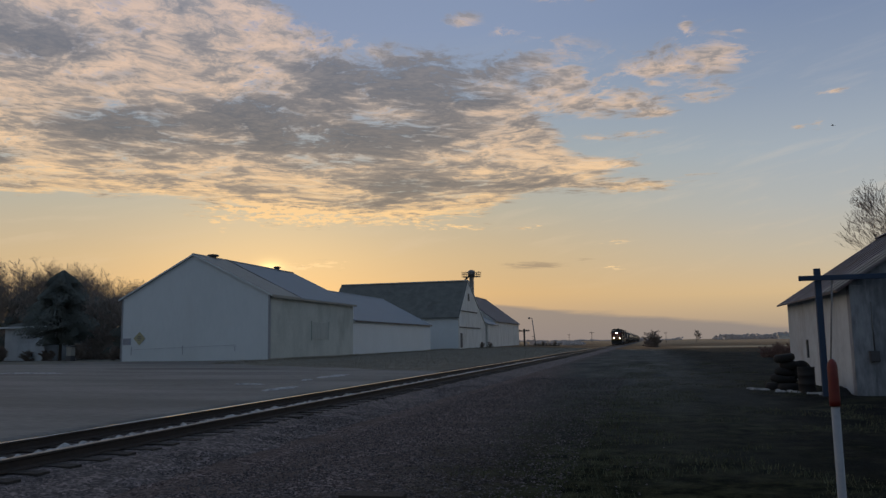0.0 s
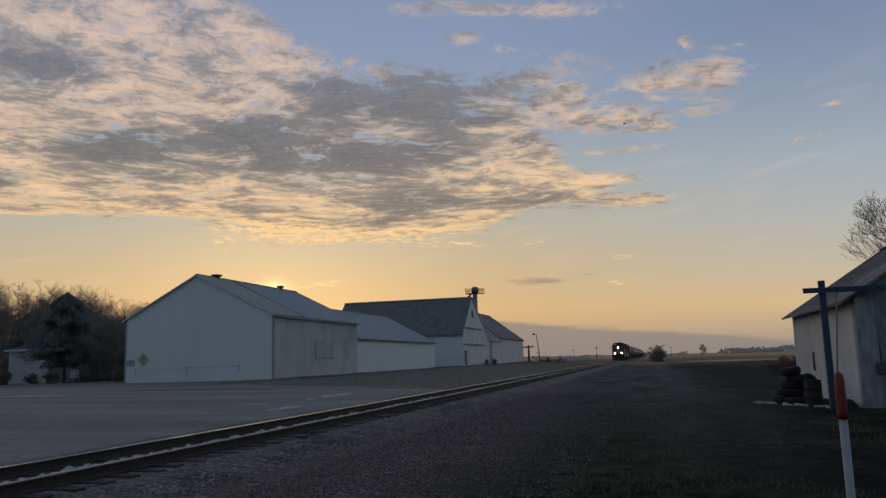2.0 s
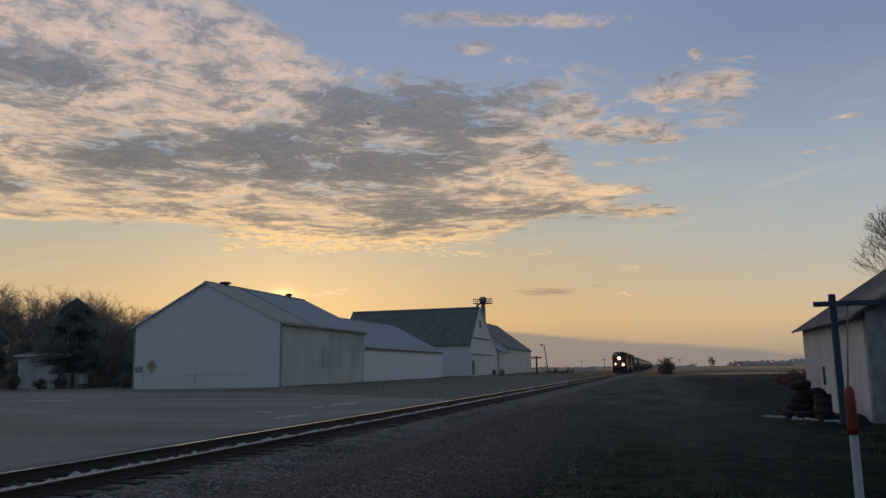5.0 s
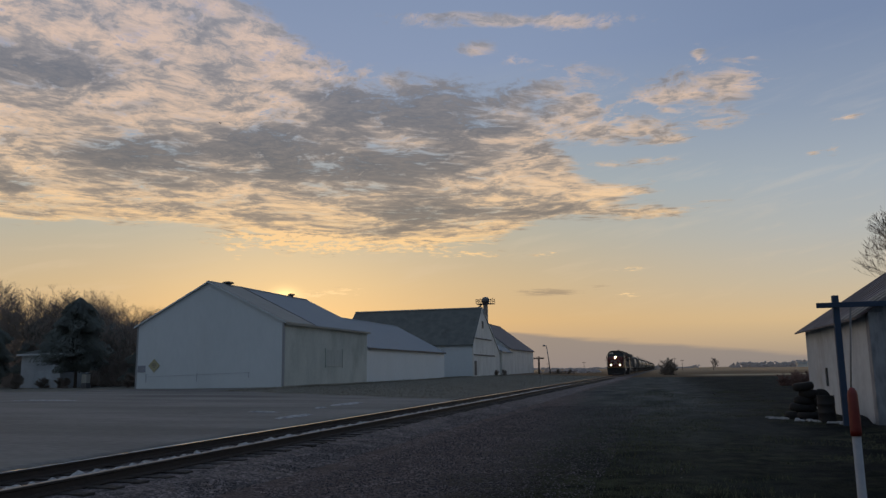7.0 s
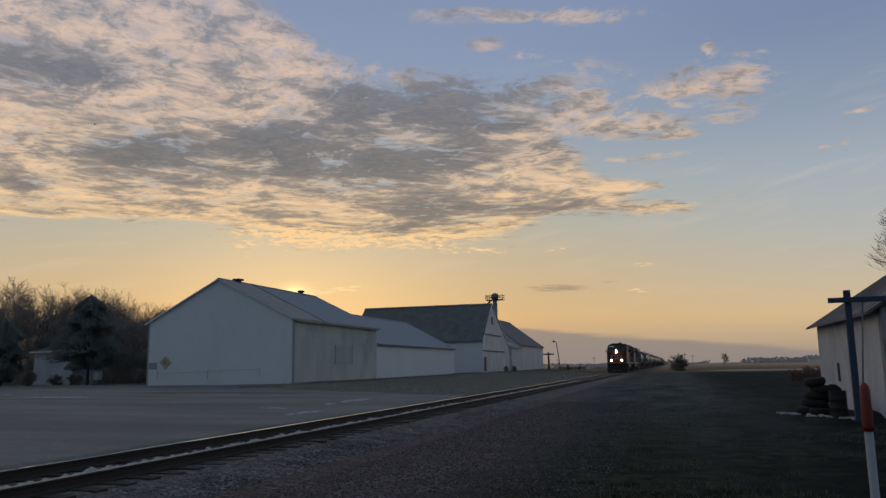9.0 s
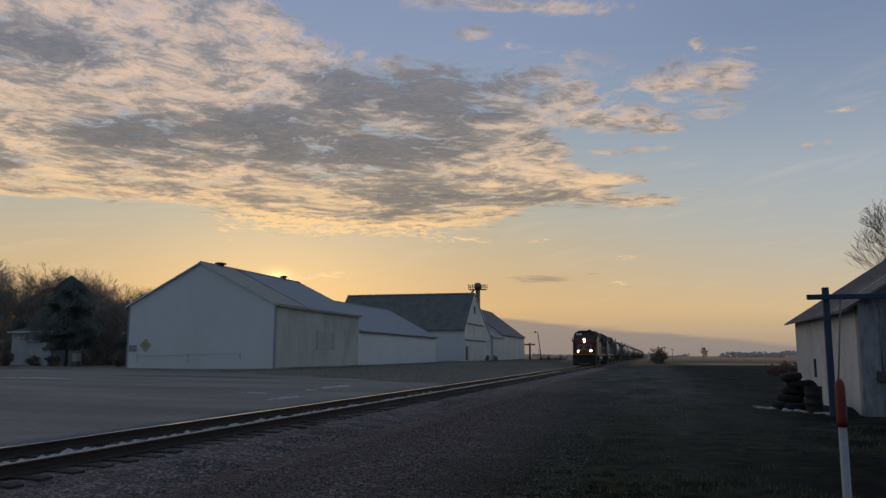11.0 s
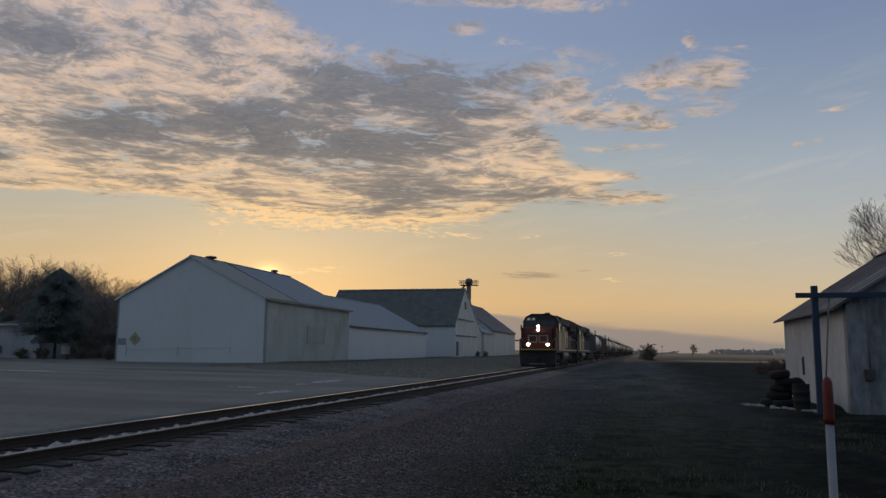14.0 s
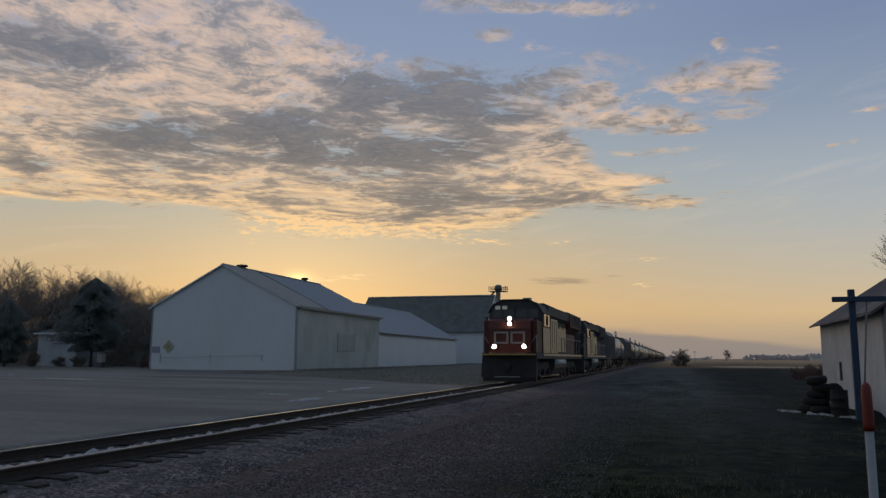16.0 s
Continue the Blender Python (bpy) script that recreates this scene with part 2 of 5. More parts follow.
# ---- materials ----
def surface(name, a, b, scale=3.0, rough=0.8, metal=0.0, bump=0.15, fine=40.0, stretch=(1, 1, 1), third=None, rough_var=0.1, island=0.0, cells=0.0):
    """Two colours mixed by broad and fine noise, optional third colour in patches, and fine relief."""
    mat = bpy.data.materials.new(name)
    mat.use_nodes = True
    tree = mat.node_tree
    k = Net(tree)
    bsdf = tree.nodes["Principled BSDF"]
    pos = k.vmul(tree.nodes.new("ShaderNodeTexCoord").outputs["Object"], stretch)
    n1, n2 = k.noise(pos, scale, 5.0, 0.6), k.noise(pos, fine, 4.0, 0.6)
    f = k.span(k.m("ADD", k.m("MULTIPLY", n1, 0.65), k.m("MULTIPLY", n2, 0.35)), 0.36, 0.64, 0.0, 1.0, True)
    col = k.mix(f, a, b)
    if third:
        patch = k.span(k.noise(k.vadd(pos, (7.3, 2.1, 4.4)), scale * 0.45, 6.0, 0.65), 0.55, 0.72, 0.0, 0.85, True)
        col = k.mix(patch, col, third)
    if island:
        rnd = tree.nodes.new("ShaderNodeNewGeometry").outputs["Random Per Island"]
        col = k.mix(k.m("MULTIPLY", rnd, island), col, tuple(c * 0.35 for c in a))
    if cells:
        grit = tree.nodes.new("ShaderNodeTexVoronoi")
        k.put(grit.inputs["Vector"], pos)
        grit.inputs["Scale"].default_value = cells
        col = k.mix(k.m("POWER", k.xyz(grit.outputs["Color"])[0], 1.5), k.vmul(col, (0.35, 0.35, 0.35)), k.vmul(col, (2.3, 2.2, 2.15)))
    k.put(bsdf.inputs["Base Color"], col)
    k.put(bsdf.inputs["Roughness"], k.span(n1, 0.3, 0.7, max(0.05, rough - rough_var), min(1.0, rough + rough_var)))
    bsdf.inputs["Metallic"].default_value = metal
    if bump:
        b_node = tree.nodes.new("ShaderNodeBump")
        b_node.inputs["Strength"].default_value, b_node.inputs["Distance"].default_value = bump, 0.02
        k.put(b_node.inputs["Height"], n2)
        tree.links.new(b_node.outputs[0], bsdf.inputs["Normal"])
    return mat


def glowing(name, colour, strength):
    mat = bpy.data.materials.new(name)
    mat.use_nodes = True
    bsdf = mat.node_tree.nodes["Principled BSDF"]
    bsdf.inputs["Base Color"].default_value = (*colour, 1)
    bsdf.inputs["Emission Color"].default_value = (*colour, 1)
    bsdf.inputs["Emission Strength"].default_value = strength
    return mat


def glass(name, colour=(0.05, 0.06, 0.07)):
    mat = bpy.data.materials.new(name)
    mat.use_nodes = True
    bsdf = mat.node_tree.nodes["Principled BSDF"]
    bsdf.inputs["Base Color"].default_value = (*colour, 1)
    bsdf.inputs["Roughness"].default_value = 0.06
    return mat


def ground_material():
    """Gravel beside the track, dark turf further right, stubble in the far fields."""
    mat = bpy.data.materials.new("dirt_and_turf")
    mat.use_nodes = True
    tree = mat.node_tree
    k = Net(tree)
    bsdf = tree.nodes["Principled BSDF"]
    pos = tree.nodes.new("ShaderNodeTexCoord").outputs["Object"]
    x, y, z = k.xyz(pos)
    big, mid, tiny = k.noise(pos, 0.12, 5.0, 0.6), k.noise(pos, 1.1, 5.0, 0.6), k.noise(pos, 14.0, 4.0, 0.7)
    stones = tree.nodes.new("ShaderNodeTexVoronoi")
    k.put(stones.inputs["Vector"], pos)
    stones.inputs["Scale"].default_value = 30.0
    stone_tone = k.xyz(stones.outputs["Color"])[0]
    gravel = k.mix(k.m("POWER", stone_tone, 1.6), (0.042, 0.035, 0.035), (0.38, 0.31, 0.295))
    gravel = k.mix(k.span(mid, 0.42, 0.68), gravel, (0.145, 0.115, 0.103))
    clump = k.noise(k.vadd(pos, (3.1, 8.2, 0.0)), 2.6, 5.0, 0.68)
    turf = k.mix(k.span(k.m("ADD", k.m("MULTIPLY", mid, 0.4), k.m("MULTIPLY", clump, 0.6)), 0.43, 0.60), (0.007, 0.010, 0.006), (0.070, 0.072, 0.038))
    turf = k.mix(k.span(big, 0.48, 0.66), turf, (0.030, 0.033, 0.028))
    # shade near the shed, put into the turf colour in noisy patches
    near_shade = k.m("MULTIPLY", k.span(k.m("ADD", x, k.m("MULTIPLY", k.m("SUBTRACT", mid, 0.5), 9.0)), 0.6, 3.6, 0.0, 0.92, True), k.span(k.noise(pos, 0.55, 5.0, 0.65), 0.60, 0.44, 0.35, 1.0))
    turf = k.mix(near_shade, turf, (0.006, 0.007, 0.008))
    stubble = k.mix(k.span(k.noise(k.vmul(pos, (0.02, 0.2, 1.0)), 1.0, 5.0), 0.35, 0.65), (0.28, 0.20, 0.13), (0.48, 0.36, 0.23))
    edge = k.m("ADD", x, k.m("MULTIPLY", k.m("SUBTRACT", k.m("ADD", k.m("MULTIPLY", mid, 0.5), k.m("MULTIPLY", big, 0.5)), 0.5), 5.0))
    edge = k.m("ADD", edge, k.span(y, 14.0, 60.0, 0.0, 3.2))
    west = k.span(x, -10.2, -9.7)
    to_turf = k.m("MAXIMUM", k.span(edge, -4.2, -1.2, 0.0, 1.0, True), k.m("SUBTRACT", 1.0, west))
    # turf greyer and paler with distance, veiling glare put into its colour
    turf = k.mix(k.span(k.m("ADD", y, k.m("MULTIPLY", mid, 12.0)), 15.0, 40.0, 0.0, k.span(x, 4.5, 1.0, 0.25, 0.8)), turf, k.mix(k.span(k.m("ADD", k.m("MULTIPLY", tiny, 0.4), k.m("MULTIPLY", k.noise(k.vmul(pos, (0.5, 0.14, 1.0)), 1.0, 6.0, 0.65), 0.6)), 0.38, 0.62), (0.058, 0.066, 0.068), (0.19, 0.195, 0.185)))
    verge = k.mix(k.span(k.m("ADD", k.m("MULTIPLY", mid, 0.6), k.m("MULTIPLY", tiny, 0.4)), 0.36, 0.66), (0.165, 0.16, 0.135), (0.29, 0.275, 0.235))
    turf = k.mix(west, verge, turf)
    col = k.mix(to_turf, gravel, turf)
    far = k.m("ADD", y, k.m("MULTIPLY", k.m("SUBTRACT", big, 0.5), 40.0))
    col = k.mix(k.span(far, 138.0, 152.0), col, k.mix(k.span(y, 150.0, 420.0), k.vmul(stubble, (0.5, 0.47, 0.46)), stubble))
    # uncut strip of straw at the field's near edge
    strip = k.m("MULTIPLY", k.m("MULTIPLY", k.span(far, 158.0, 166.0), k.span(far, 196.0, 184.0)), k.span(x, 4.0, 12.0))
    col = k.mix(strip, col, (0.50, 0.40, 0.27))
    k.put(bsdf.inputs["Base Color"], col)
    bsdf.inputs["Roughness"].default_value = 1.0
    bsdf.inputs["Specular IOR Level"].default_value = 0.03
    b_node = tree.nodes.new("ShaderNodeBump")
    b_node.inputs["Strength"].default_value, b_node.inputs["Distance"].default_value = 0.9, 0.05
    k.put(b_node.inputs["Height"], k.m("ADD", tiny, k.m("MULTIPLY", stones.outputs["Distance"], -0.8)))
    tree.links.new(b_node.outputs[0], bsdf.inputs["Normal"])
    return mat


GROUND = ground_material()
LOT = surface("worn_asphalt", (0.108, 0.105, 0.097), (0.228, 0.223, 0.208), 0.22, 0.9, bump=0.5, fine=9, stretch=(0.35, 1.2, 1), third=(0.048, 0.046, 0.044))
BALLAST = surface("ballast_stone", (0.046, 0.042, 0.043), (0.15, 0.128, 0.126), 5.0, 0.95, bump=1.0, fine=24, third=(0.06, 0.045, 0.038), cells=26.0)
TIE_WOOD = surface("creosoted_wood", (0.022, 0.018, 0.015), (0.055, 0.045, 0.038), 3.0, 0.9, bump=0.5, fine=30, stretch=(0.3, 4, 4))
RAIL_SIDE = surface("rusty_rail", (0.04, 0.032, 0.028), (0.065, 0.05, 0.042), 6.0, 0.8, 0.3)
RAIL_HEAD = surface("polished_rail", (0.86, 0.85, 0.84), (0.93, 0.92, 0.91), 6.0, 0.06, 1.0, bump=0, rough_var=0.02)
# near rail's running surface, darker and rougher than the far rail's
RAIL_DULL = surface("dull_rail", (0.16, 0.155, 0.15), (0.30, 0.295, 0.29), 6.0, 0.45, 0.8, bump=0.05, rough_var=0.1)
SNOW = surface("old_snow", (0.22, 0.22, 0.22), (0.52, 0.525, 0.53), 9.0, 0.8, bump=0.4, fine=25, third=(0.14, 0.13, 0.13))
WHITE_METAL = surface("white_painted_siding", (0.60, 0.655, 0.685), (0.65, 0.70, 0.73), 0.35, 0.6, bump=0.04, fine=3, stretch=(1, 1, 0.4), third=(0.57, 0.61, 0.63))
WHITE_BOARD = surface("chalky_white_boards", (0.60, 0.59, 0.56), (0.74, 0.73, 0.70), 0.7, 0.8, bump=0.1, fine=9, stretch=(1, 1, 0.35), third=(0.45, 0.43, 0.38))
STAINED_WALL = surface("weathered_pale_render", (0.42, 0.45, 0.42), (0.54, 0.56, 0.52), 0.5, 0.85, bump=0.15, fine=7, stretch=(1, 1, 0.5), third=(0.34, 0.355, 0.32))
TAN_ROOF = surface("dull_galvanised_roof", (0.26, 0.255, 0.23), (0.33, 0.32, 0.285), 0.6, 0.7, 0.0, bump=0.05, third=(0.20, 0.17, 0.14))
BLUE_ROOF = surface("galvanised_steel_roof", (0.20, 0.232, 0.262), (0.25, 0.285, 0.315), 0.5, 0.65, 0.0, bump=0.03)
SHINGLE = surface("dark_shingle", (0.10, 0.112, 0.107), (0.155, 0.165, 0.155), 0.8, 0.9, bump=0.4, fine=9, third=(0.085, 0.085, 0.078))
RUST_ROOF = surface("rusty_tin_roof", (0.10, 0.085, 0.09), (0.21, 0.19, 0.195), 0.9, 0.8, 0.0, bump=0.15, fine=5, stretch=(0.3, 2.4, 1), third=(0.11, 0.055, 0.038))
DARK_TRIM = surface("dark_trim_paint", (0.05, 0.05, 0.055), (0.08, 0.08, 0.085), 2.0, 0.6)
GREY_STEEL = surface("grey_steel", (0.16, 0.16, 0.165), (0.26, 0.26, 0.26), 2.0, 0.5, 0.7)
OLD_WOOD = surface("weathered_pole_wood", (0.07, 0.055, 0.042), (0.13, 0.105, 0.085), 2.0, 0.9, bump=0.4, stretch=(6, 6, 0.5))
BLUE_PAINT = surface("chipped_blue_paint", (0.020, 0.042, 0.085), (0.030, 0.058, 0.11), 2.0, 0.7, third=(0.014, 0.03, 0.06))
RUBBER = surface("old_black_rubber", (0.006, 0.006, 0.007), (0.014, 0.014, 0.014), 4.0, 0.85, bump=0.3)
BARREL = surface("black_barrel_paint", (0.006, 0.007, 0.009), (0.014, 0.014, 0.015), 3.0, 0.7, third=(0.02, 0.014, 0.011))
RED_CAP = surface("red_plastic_sleeve", (0.125, 0.012, 0.009), (0.165, 0.017, 0.012), 5.0, 0.45, bump=0.03)
WHITE_PIPE = surface("white_plastic_pipe", (0.26, 0.275, 0.295), (0.32, 0.335, 0.355), 4.0, 0.6, bump=0.03, third=(0.23, 0.235, 0.24))
YELLOW = surface("faded_yellow_sign", (0.36, 0.34, 0.20), (0.44, 0.41, 0.27), 3.0, 0.6)
SIGN_GREY = surface("blue_grey_sign", (0.25, 0.27, 0.34), (0.34, 0.36, 0.42), 6.0, 0.6)
BARK = surface("bare_bark", (0.08, 0.066, 0.056), (0.15, 0.125, 0.105), 2.0, 0.95, bump=0.4, stretch=(3, 3, 0.6))
# twigs and needles coloured paler than natural, standing in for haze
TWIG = surface("bare_twigs", (0.22, 0.185, 0.16), (0.32, 0.27, 0.235), 1.0, 0.95, bump=0)
NEEDLE = surface("dark_conifer_needles", (0.105, 0.12, 0.11), (0.15, 0.165, 0.145), 1.5, 0.9, bump=0)
DRY_GRASS = surface("dry_grass", (0.15, 0.14, 0.105), (0.26, 0.235, 0.175), 1.2, 0.95, bump=0, island=0.2)
GREEN_GRASS = surface("dark_winter_grass", (0.055, 0.065, 0.035), (0.14, 0.145, 0.085), 1.2, 0.95, bump=0, island=0.1)
STONE = surface("loose_stone", (0.085, 0.074, 0.075), (0.25, 0.218, 0.215), 12.0, 0.9, bump=0.3, island=0.85)
# far woods: distance haze put into the base colour
FAR_WOOD = surface("haze_paled_woods", (0.38, 0.345, 0.335), (0.48, 0.43, 0.41), 0.1, 0.95, bump=0)
REDBRUSH = surface("reddish_brush", (0.17, 0.105, 0.085), (0.25, 0.155, 0.125), 1.5, 0.95, bump=0)
LOCO_RED = surface("locomotive_red", (0.075, 0.014, 0.011), (0.095, 0.018, 0.014), 1.2, 0.6, bump=0.02, third=(0.05, 0.013, 0.011))
LOCO_BLACK = surface("locomotive_black", (0.038, 0.039, 0.041), (0.065, 0.064, 0.063), 1.2, 0.75, bump=0.03)
LOCO_PALE = surface("locomotive_tan_panels", (0.66, 0.48, 0.26), (0.76, 0.56, 0.32), 1.2, 0.6, bump=0.03, third=(0.42, 0.31, 0.19))
LOCO_WHITE = surface("locomotive_white_stripe", (0.21, 0.20, 0.20), (0.29, 0.28, 0.28), 1.2, 0.5, bump=0.02)
LOCO_GOLD = surface("anticlimber_yellow", (0.36, 0.24, 0.05), (0.42, 0.29, 0.07), 2.0, 0.5, bump=0.03)
UNDER = surface("grimy_running_gear", (0.024, 0.023, 0.023), (0.045, 0.042, 0.040), 2.0, 0.92, 0.0, bump=0.2)
WHEEL = surface("wheel_steel", (0.08, 0.06, 0.05), (0.14, 0.11, 0.09), 4.0, 0.55, 0.7, bump=0.05)
TANK_BLACK = surface("glossy_black_tank", (0.022, 0.022, 0.024), (0.045, 0.044, 0.044), 0.6, 0.28, bump=0.02, third=(0.06, 0.05, 0.042))
TANK_PALE = surface("grey_white_tank", (0.34, 0.34, 0.34), (0.44, 0.44, 0.43), 0.6, 0.3, bump=0.02, third=(0.24, 0.22, 0.2))
HOPPER = surface("grey_hopper_paint", (0.12, 0.115, 0.11), (0.18, 0.17, 0.16), 0.7, 0.6, bump=0.05, third=(0.10, 0.07, 0.055))
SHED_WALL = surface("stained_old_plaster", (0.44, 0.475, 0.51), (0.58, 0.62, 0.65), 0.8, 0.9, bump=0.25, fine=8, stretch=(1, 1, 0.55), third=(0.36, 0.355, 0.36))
# near gable and pilaster: peeling plaster, darker than the other shed walls
SHED_FRONT = surface("darker_peeling_plaster", (0.14, 0.15, 0.17), (0.33, 0.345, 0.37), 1.1, 0.9, bump=0.35, fine=6, stretch=(1.3, 1, 0.4), third=(0.09, 0.085, 0.085))
HATCH = surface("grey_hatch_boards", (0.37, 0.39, 0.365), (0.46, 0.48, 0.45), 1.0, 0.85, bump=0.2, stretch=(1, 3, 0.5))
PANE = glass("dark_window_glass")
LAMP_GLOW = glowing("lit_headlamp", (1.0, 0.70, 0.38), 70.0)
# faint emission imitates reflections on the number boards
NUMBER_GLOW = glowing("number_board_glint", (0.6, 0.56, 0.5), 0.1)


# ---- mesh helpers ----
def box(bm, x0, x1, y0, y1, z0, z1, bevel=0.0):
    vs = [bm.verts.new(p) for p in ((x0, y0, z0), (x1, y0, z0), (x1, y1, z0), (x0, y1, z0), (x0, y0, z1), (x1, y0, z1), (x1, y1, z1), (x0, y1, z1))]
    fs = [bm.faces.new([vs[i] for i in f]) for f in ((3, 2, 1, 0), (4, 5, 6, 7), (0, 1, 5, 4), (1, 2, 6, 5), (2, 3, 7, 6), (3, 0, 4, 7))]
    if bevel:
        edges = list({e for f in fs for e in f.edges})
        bmesh.ops.bevel(bm, geom=edges, offset=bevel, segments=2, affect="EDGES", profile=0.6)
    return bm


def prism(bm, outline, low, high, axis="y"):
    """A closed outline of 2D points pushed along an axis: y keeps (x, z), x keeps (y, z), z keeps (x, y)."""
    def at(p, d):
        return {"y": (p[0], d, p[1]), "x": (d, p[0], p[1]), "z": (p[0], p[1], d)}[axis]
    a, b = [bm.verts.new(at(p, low)) for p in outline], [bm.verts.new(at(p, high)) for p in outline]
    n = len(outline)
    bm.faces.new(a), bm.faces.new(b[::-1])
    for i in range(n):
        bm.faces.new((a[i], b[i], b[(i + 1) % n], a[(i + 1) % n]))
    bmesh.ops.recalc_face_normals(bm, faces=bm.faces)
    return bm


def tube(bm, p, q, r0, r1=None, seg=10, caps=True):
    p, q = Vector(p), Vector(q)
    r1 = r0 if r1 is None else r1
    side = (q - p).to_track_quat("Z", "Y")
    a, b = [], []
    for i in range(seg):
        w = side @ Vector((math.cos(i * math.tau / seg), math.sin(i * math.tau / seg), 0))
        a.append(bm.verts.new(p + w * r0)), b.append(bm.verts.new(q + w * r1))
    for i in range(seg):
        f = bm.faces.new((a[i], a[(i + 1) % seg], b[(i + 1) % seg], b[i]))
        f.smooth = seg > 6
    if caps:
        bm.faces.new(a[::-1]), bm.faces.new(b)
    return bm


def lathe(bm, rings, seg=20, axis="z", origin=(0, 0, 0)):
    """A turned form from (radius, height) rings."""
    loops = []
    for r, h in rings:
        loop = []
        for i in range(seg):
            c, s = r * math.cos(i * math.tau / seg), r * math.sin(i * math.tau / seg)
            v = {"z": (c, s, h), "y": (c, h, s), "x": (h, c, s)}[axis]
            loop.append(bm.verts.new(Vector(v) + Vector(origin)))
        loops.append(loop)
    for a, b in zip(loops, loops[1:]):
        for i in range(seg):
            f = bm.faces.new((a[i], a[(i + 1) % seg], b[(i + 1) % seg], b[i]))
            f.smooth = True
    bm.faces.new(loops[0][::-1]), bm.faces.new(loops[-1])
    bmesh.ops.recalc_face_normals(bm, faces=bm.faces)
    return bm


def part(name, bm, material, parent=None, label=""):
    me = bpy.data.meshes.new(name)
    bm.to_mesh(me)
    bm.free()
    me.materials.append(material)
    ob = new(name, me)
    ob.parent = parent
    if label:
        tagged(ob, label)
    return ob


def shared(name, data, parent, m):
    ob = new(name, data)
    ob.parent = parent
    ob.matrix_basis = m
    return ob


def thing(name, label, category, at=(0, 0, 0), group="", kind=""):
    ob = new(name)
    ob.empty_display_size = 0.2
    ob.location = at
    return tagged(ob, label, category, group, kind)


def BM():
    return bmesh.new()


# ---- ground ----
def height(x, y):
    """The lie of the land: level by the camera, slightly higher beyond the track and rising gently towards the barns."""
    if x > -6.0:
        z = 0.0
    elif x > -9.55:
        z = 0.02
    else:
        z = 0.02 + 0.30 * min(1.0, (-9.55 - x) / 0.25) + 0.16 * min(1.0, max(0.0, (-11.3 - x) / 20.0))
        z += 0.45 * min(1.0, max(0.0, (y - 75.0) / 110.0)) * min(1.0, max(0.0, (-13 - x) / 10.0))
    rough = 0.05 * noise.noise(Vector((x * 0.11, y * 0.11, 0))) + 0.03 * noise.noise(Vector((x * 0.5, y * 0.5, 3)))
    if -10.6 < x < -5.5 or x < -9.5 and y < 62:
        rough *= 0.25
    if abs(x) > 300 or abs(y) > 300:
        rough = 0.0
    return z + rough


def sheet(xs, ys, lift=0.0, inside=None):
    bm = BM()
    grid = {}
    for i, x in enumerate(xs):
        for j, y in enumerate(ys):
            grid[i, j] = bm.verts.new((x, y, height(x, y) + lift))
    for i in range(len(xs) - 1):
        for j in range(len(ys) - 1):
            if inside is None or inside((xs[i] + xs[i + 1]) / 2, (ys[j] + ys[j + 1]) / 2):
                f = bm.faces.new((grid[i, j], grid[i + 1, j], grid[i + 1, j + 1], grid[i, j + 1]))
                f.smooth = True
    bmesh.ops.delete(bm, geom=[v for v in bm.verts if not v.link_faces], context="VERTS")
    return bm


def steps(stops):
    out = []
    for a, b, d in stops:
        n = max(1, round((b - a) / d))
        out += [a + (b - a) * i / n for i in range(n)]
    return out + [stops[-1][1]]


GX = steps([(-4000, -400, 900), (-400, -80, 40), (-80, -32, 4), (-32, -12, 2), (-12, -10, 0.5), (-10, -9.5, 0.125), (-9.5, -5, 0.5), (-5, 12, 1), (12, 60, 6), (60, 400, 40), (400, 4000, 900)])
GY = steps([(-4000, -400, 900), (-400, -40, 40), (-40, 0, 4), (0, 40, 1), (40, 120, 4), (120, 400, 20), (400, 4400, 400)])
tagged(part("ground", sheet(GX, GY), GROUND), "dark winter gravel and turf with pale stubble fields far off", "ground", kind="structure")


def in_lot(x, y):
    if not (-140 < x < -9.62 and -60 < y):
        return False
    if x > -32:
        return y < 37 + (-10.6 - x) * 0.66 + 1.2 * noise.noise(Vector((x * 0.3, 0, 0)))
    return y < 60.5 if x > -48.5 else y < 52


tagged(part("pavement", sheet(steps([(-140, -60, 8), (-60, -10.8, 1.2), (-10.8, -9.6, 0.15)]), steps([(-60, 0, 6), (0, 62, 1.0)]), 0.012, in_lot), LOT),
       "worn grey asphalt yard beyond the railway track", "pavement", kind="structure")

# ---- railway ----
RAIL_X = (-9.38, -7.93)
TRACK_X, RAIL_TOP = -8.655, 0.35
TRACK_END = 1400


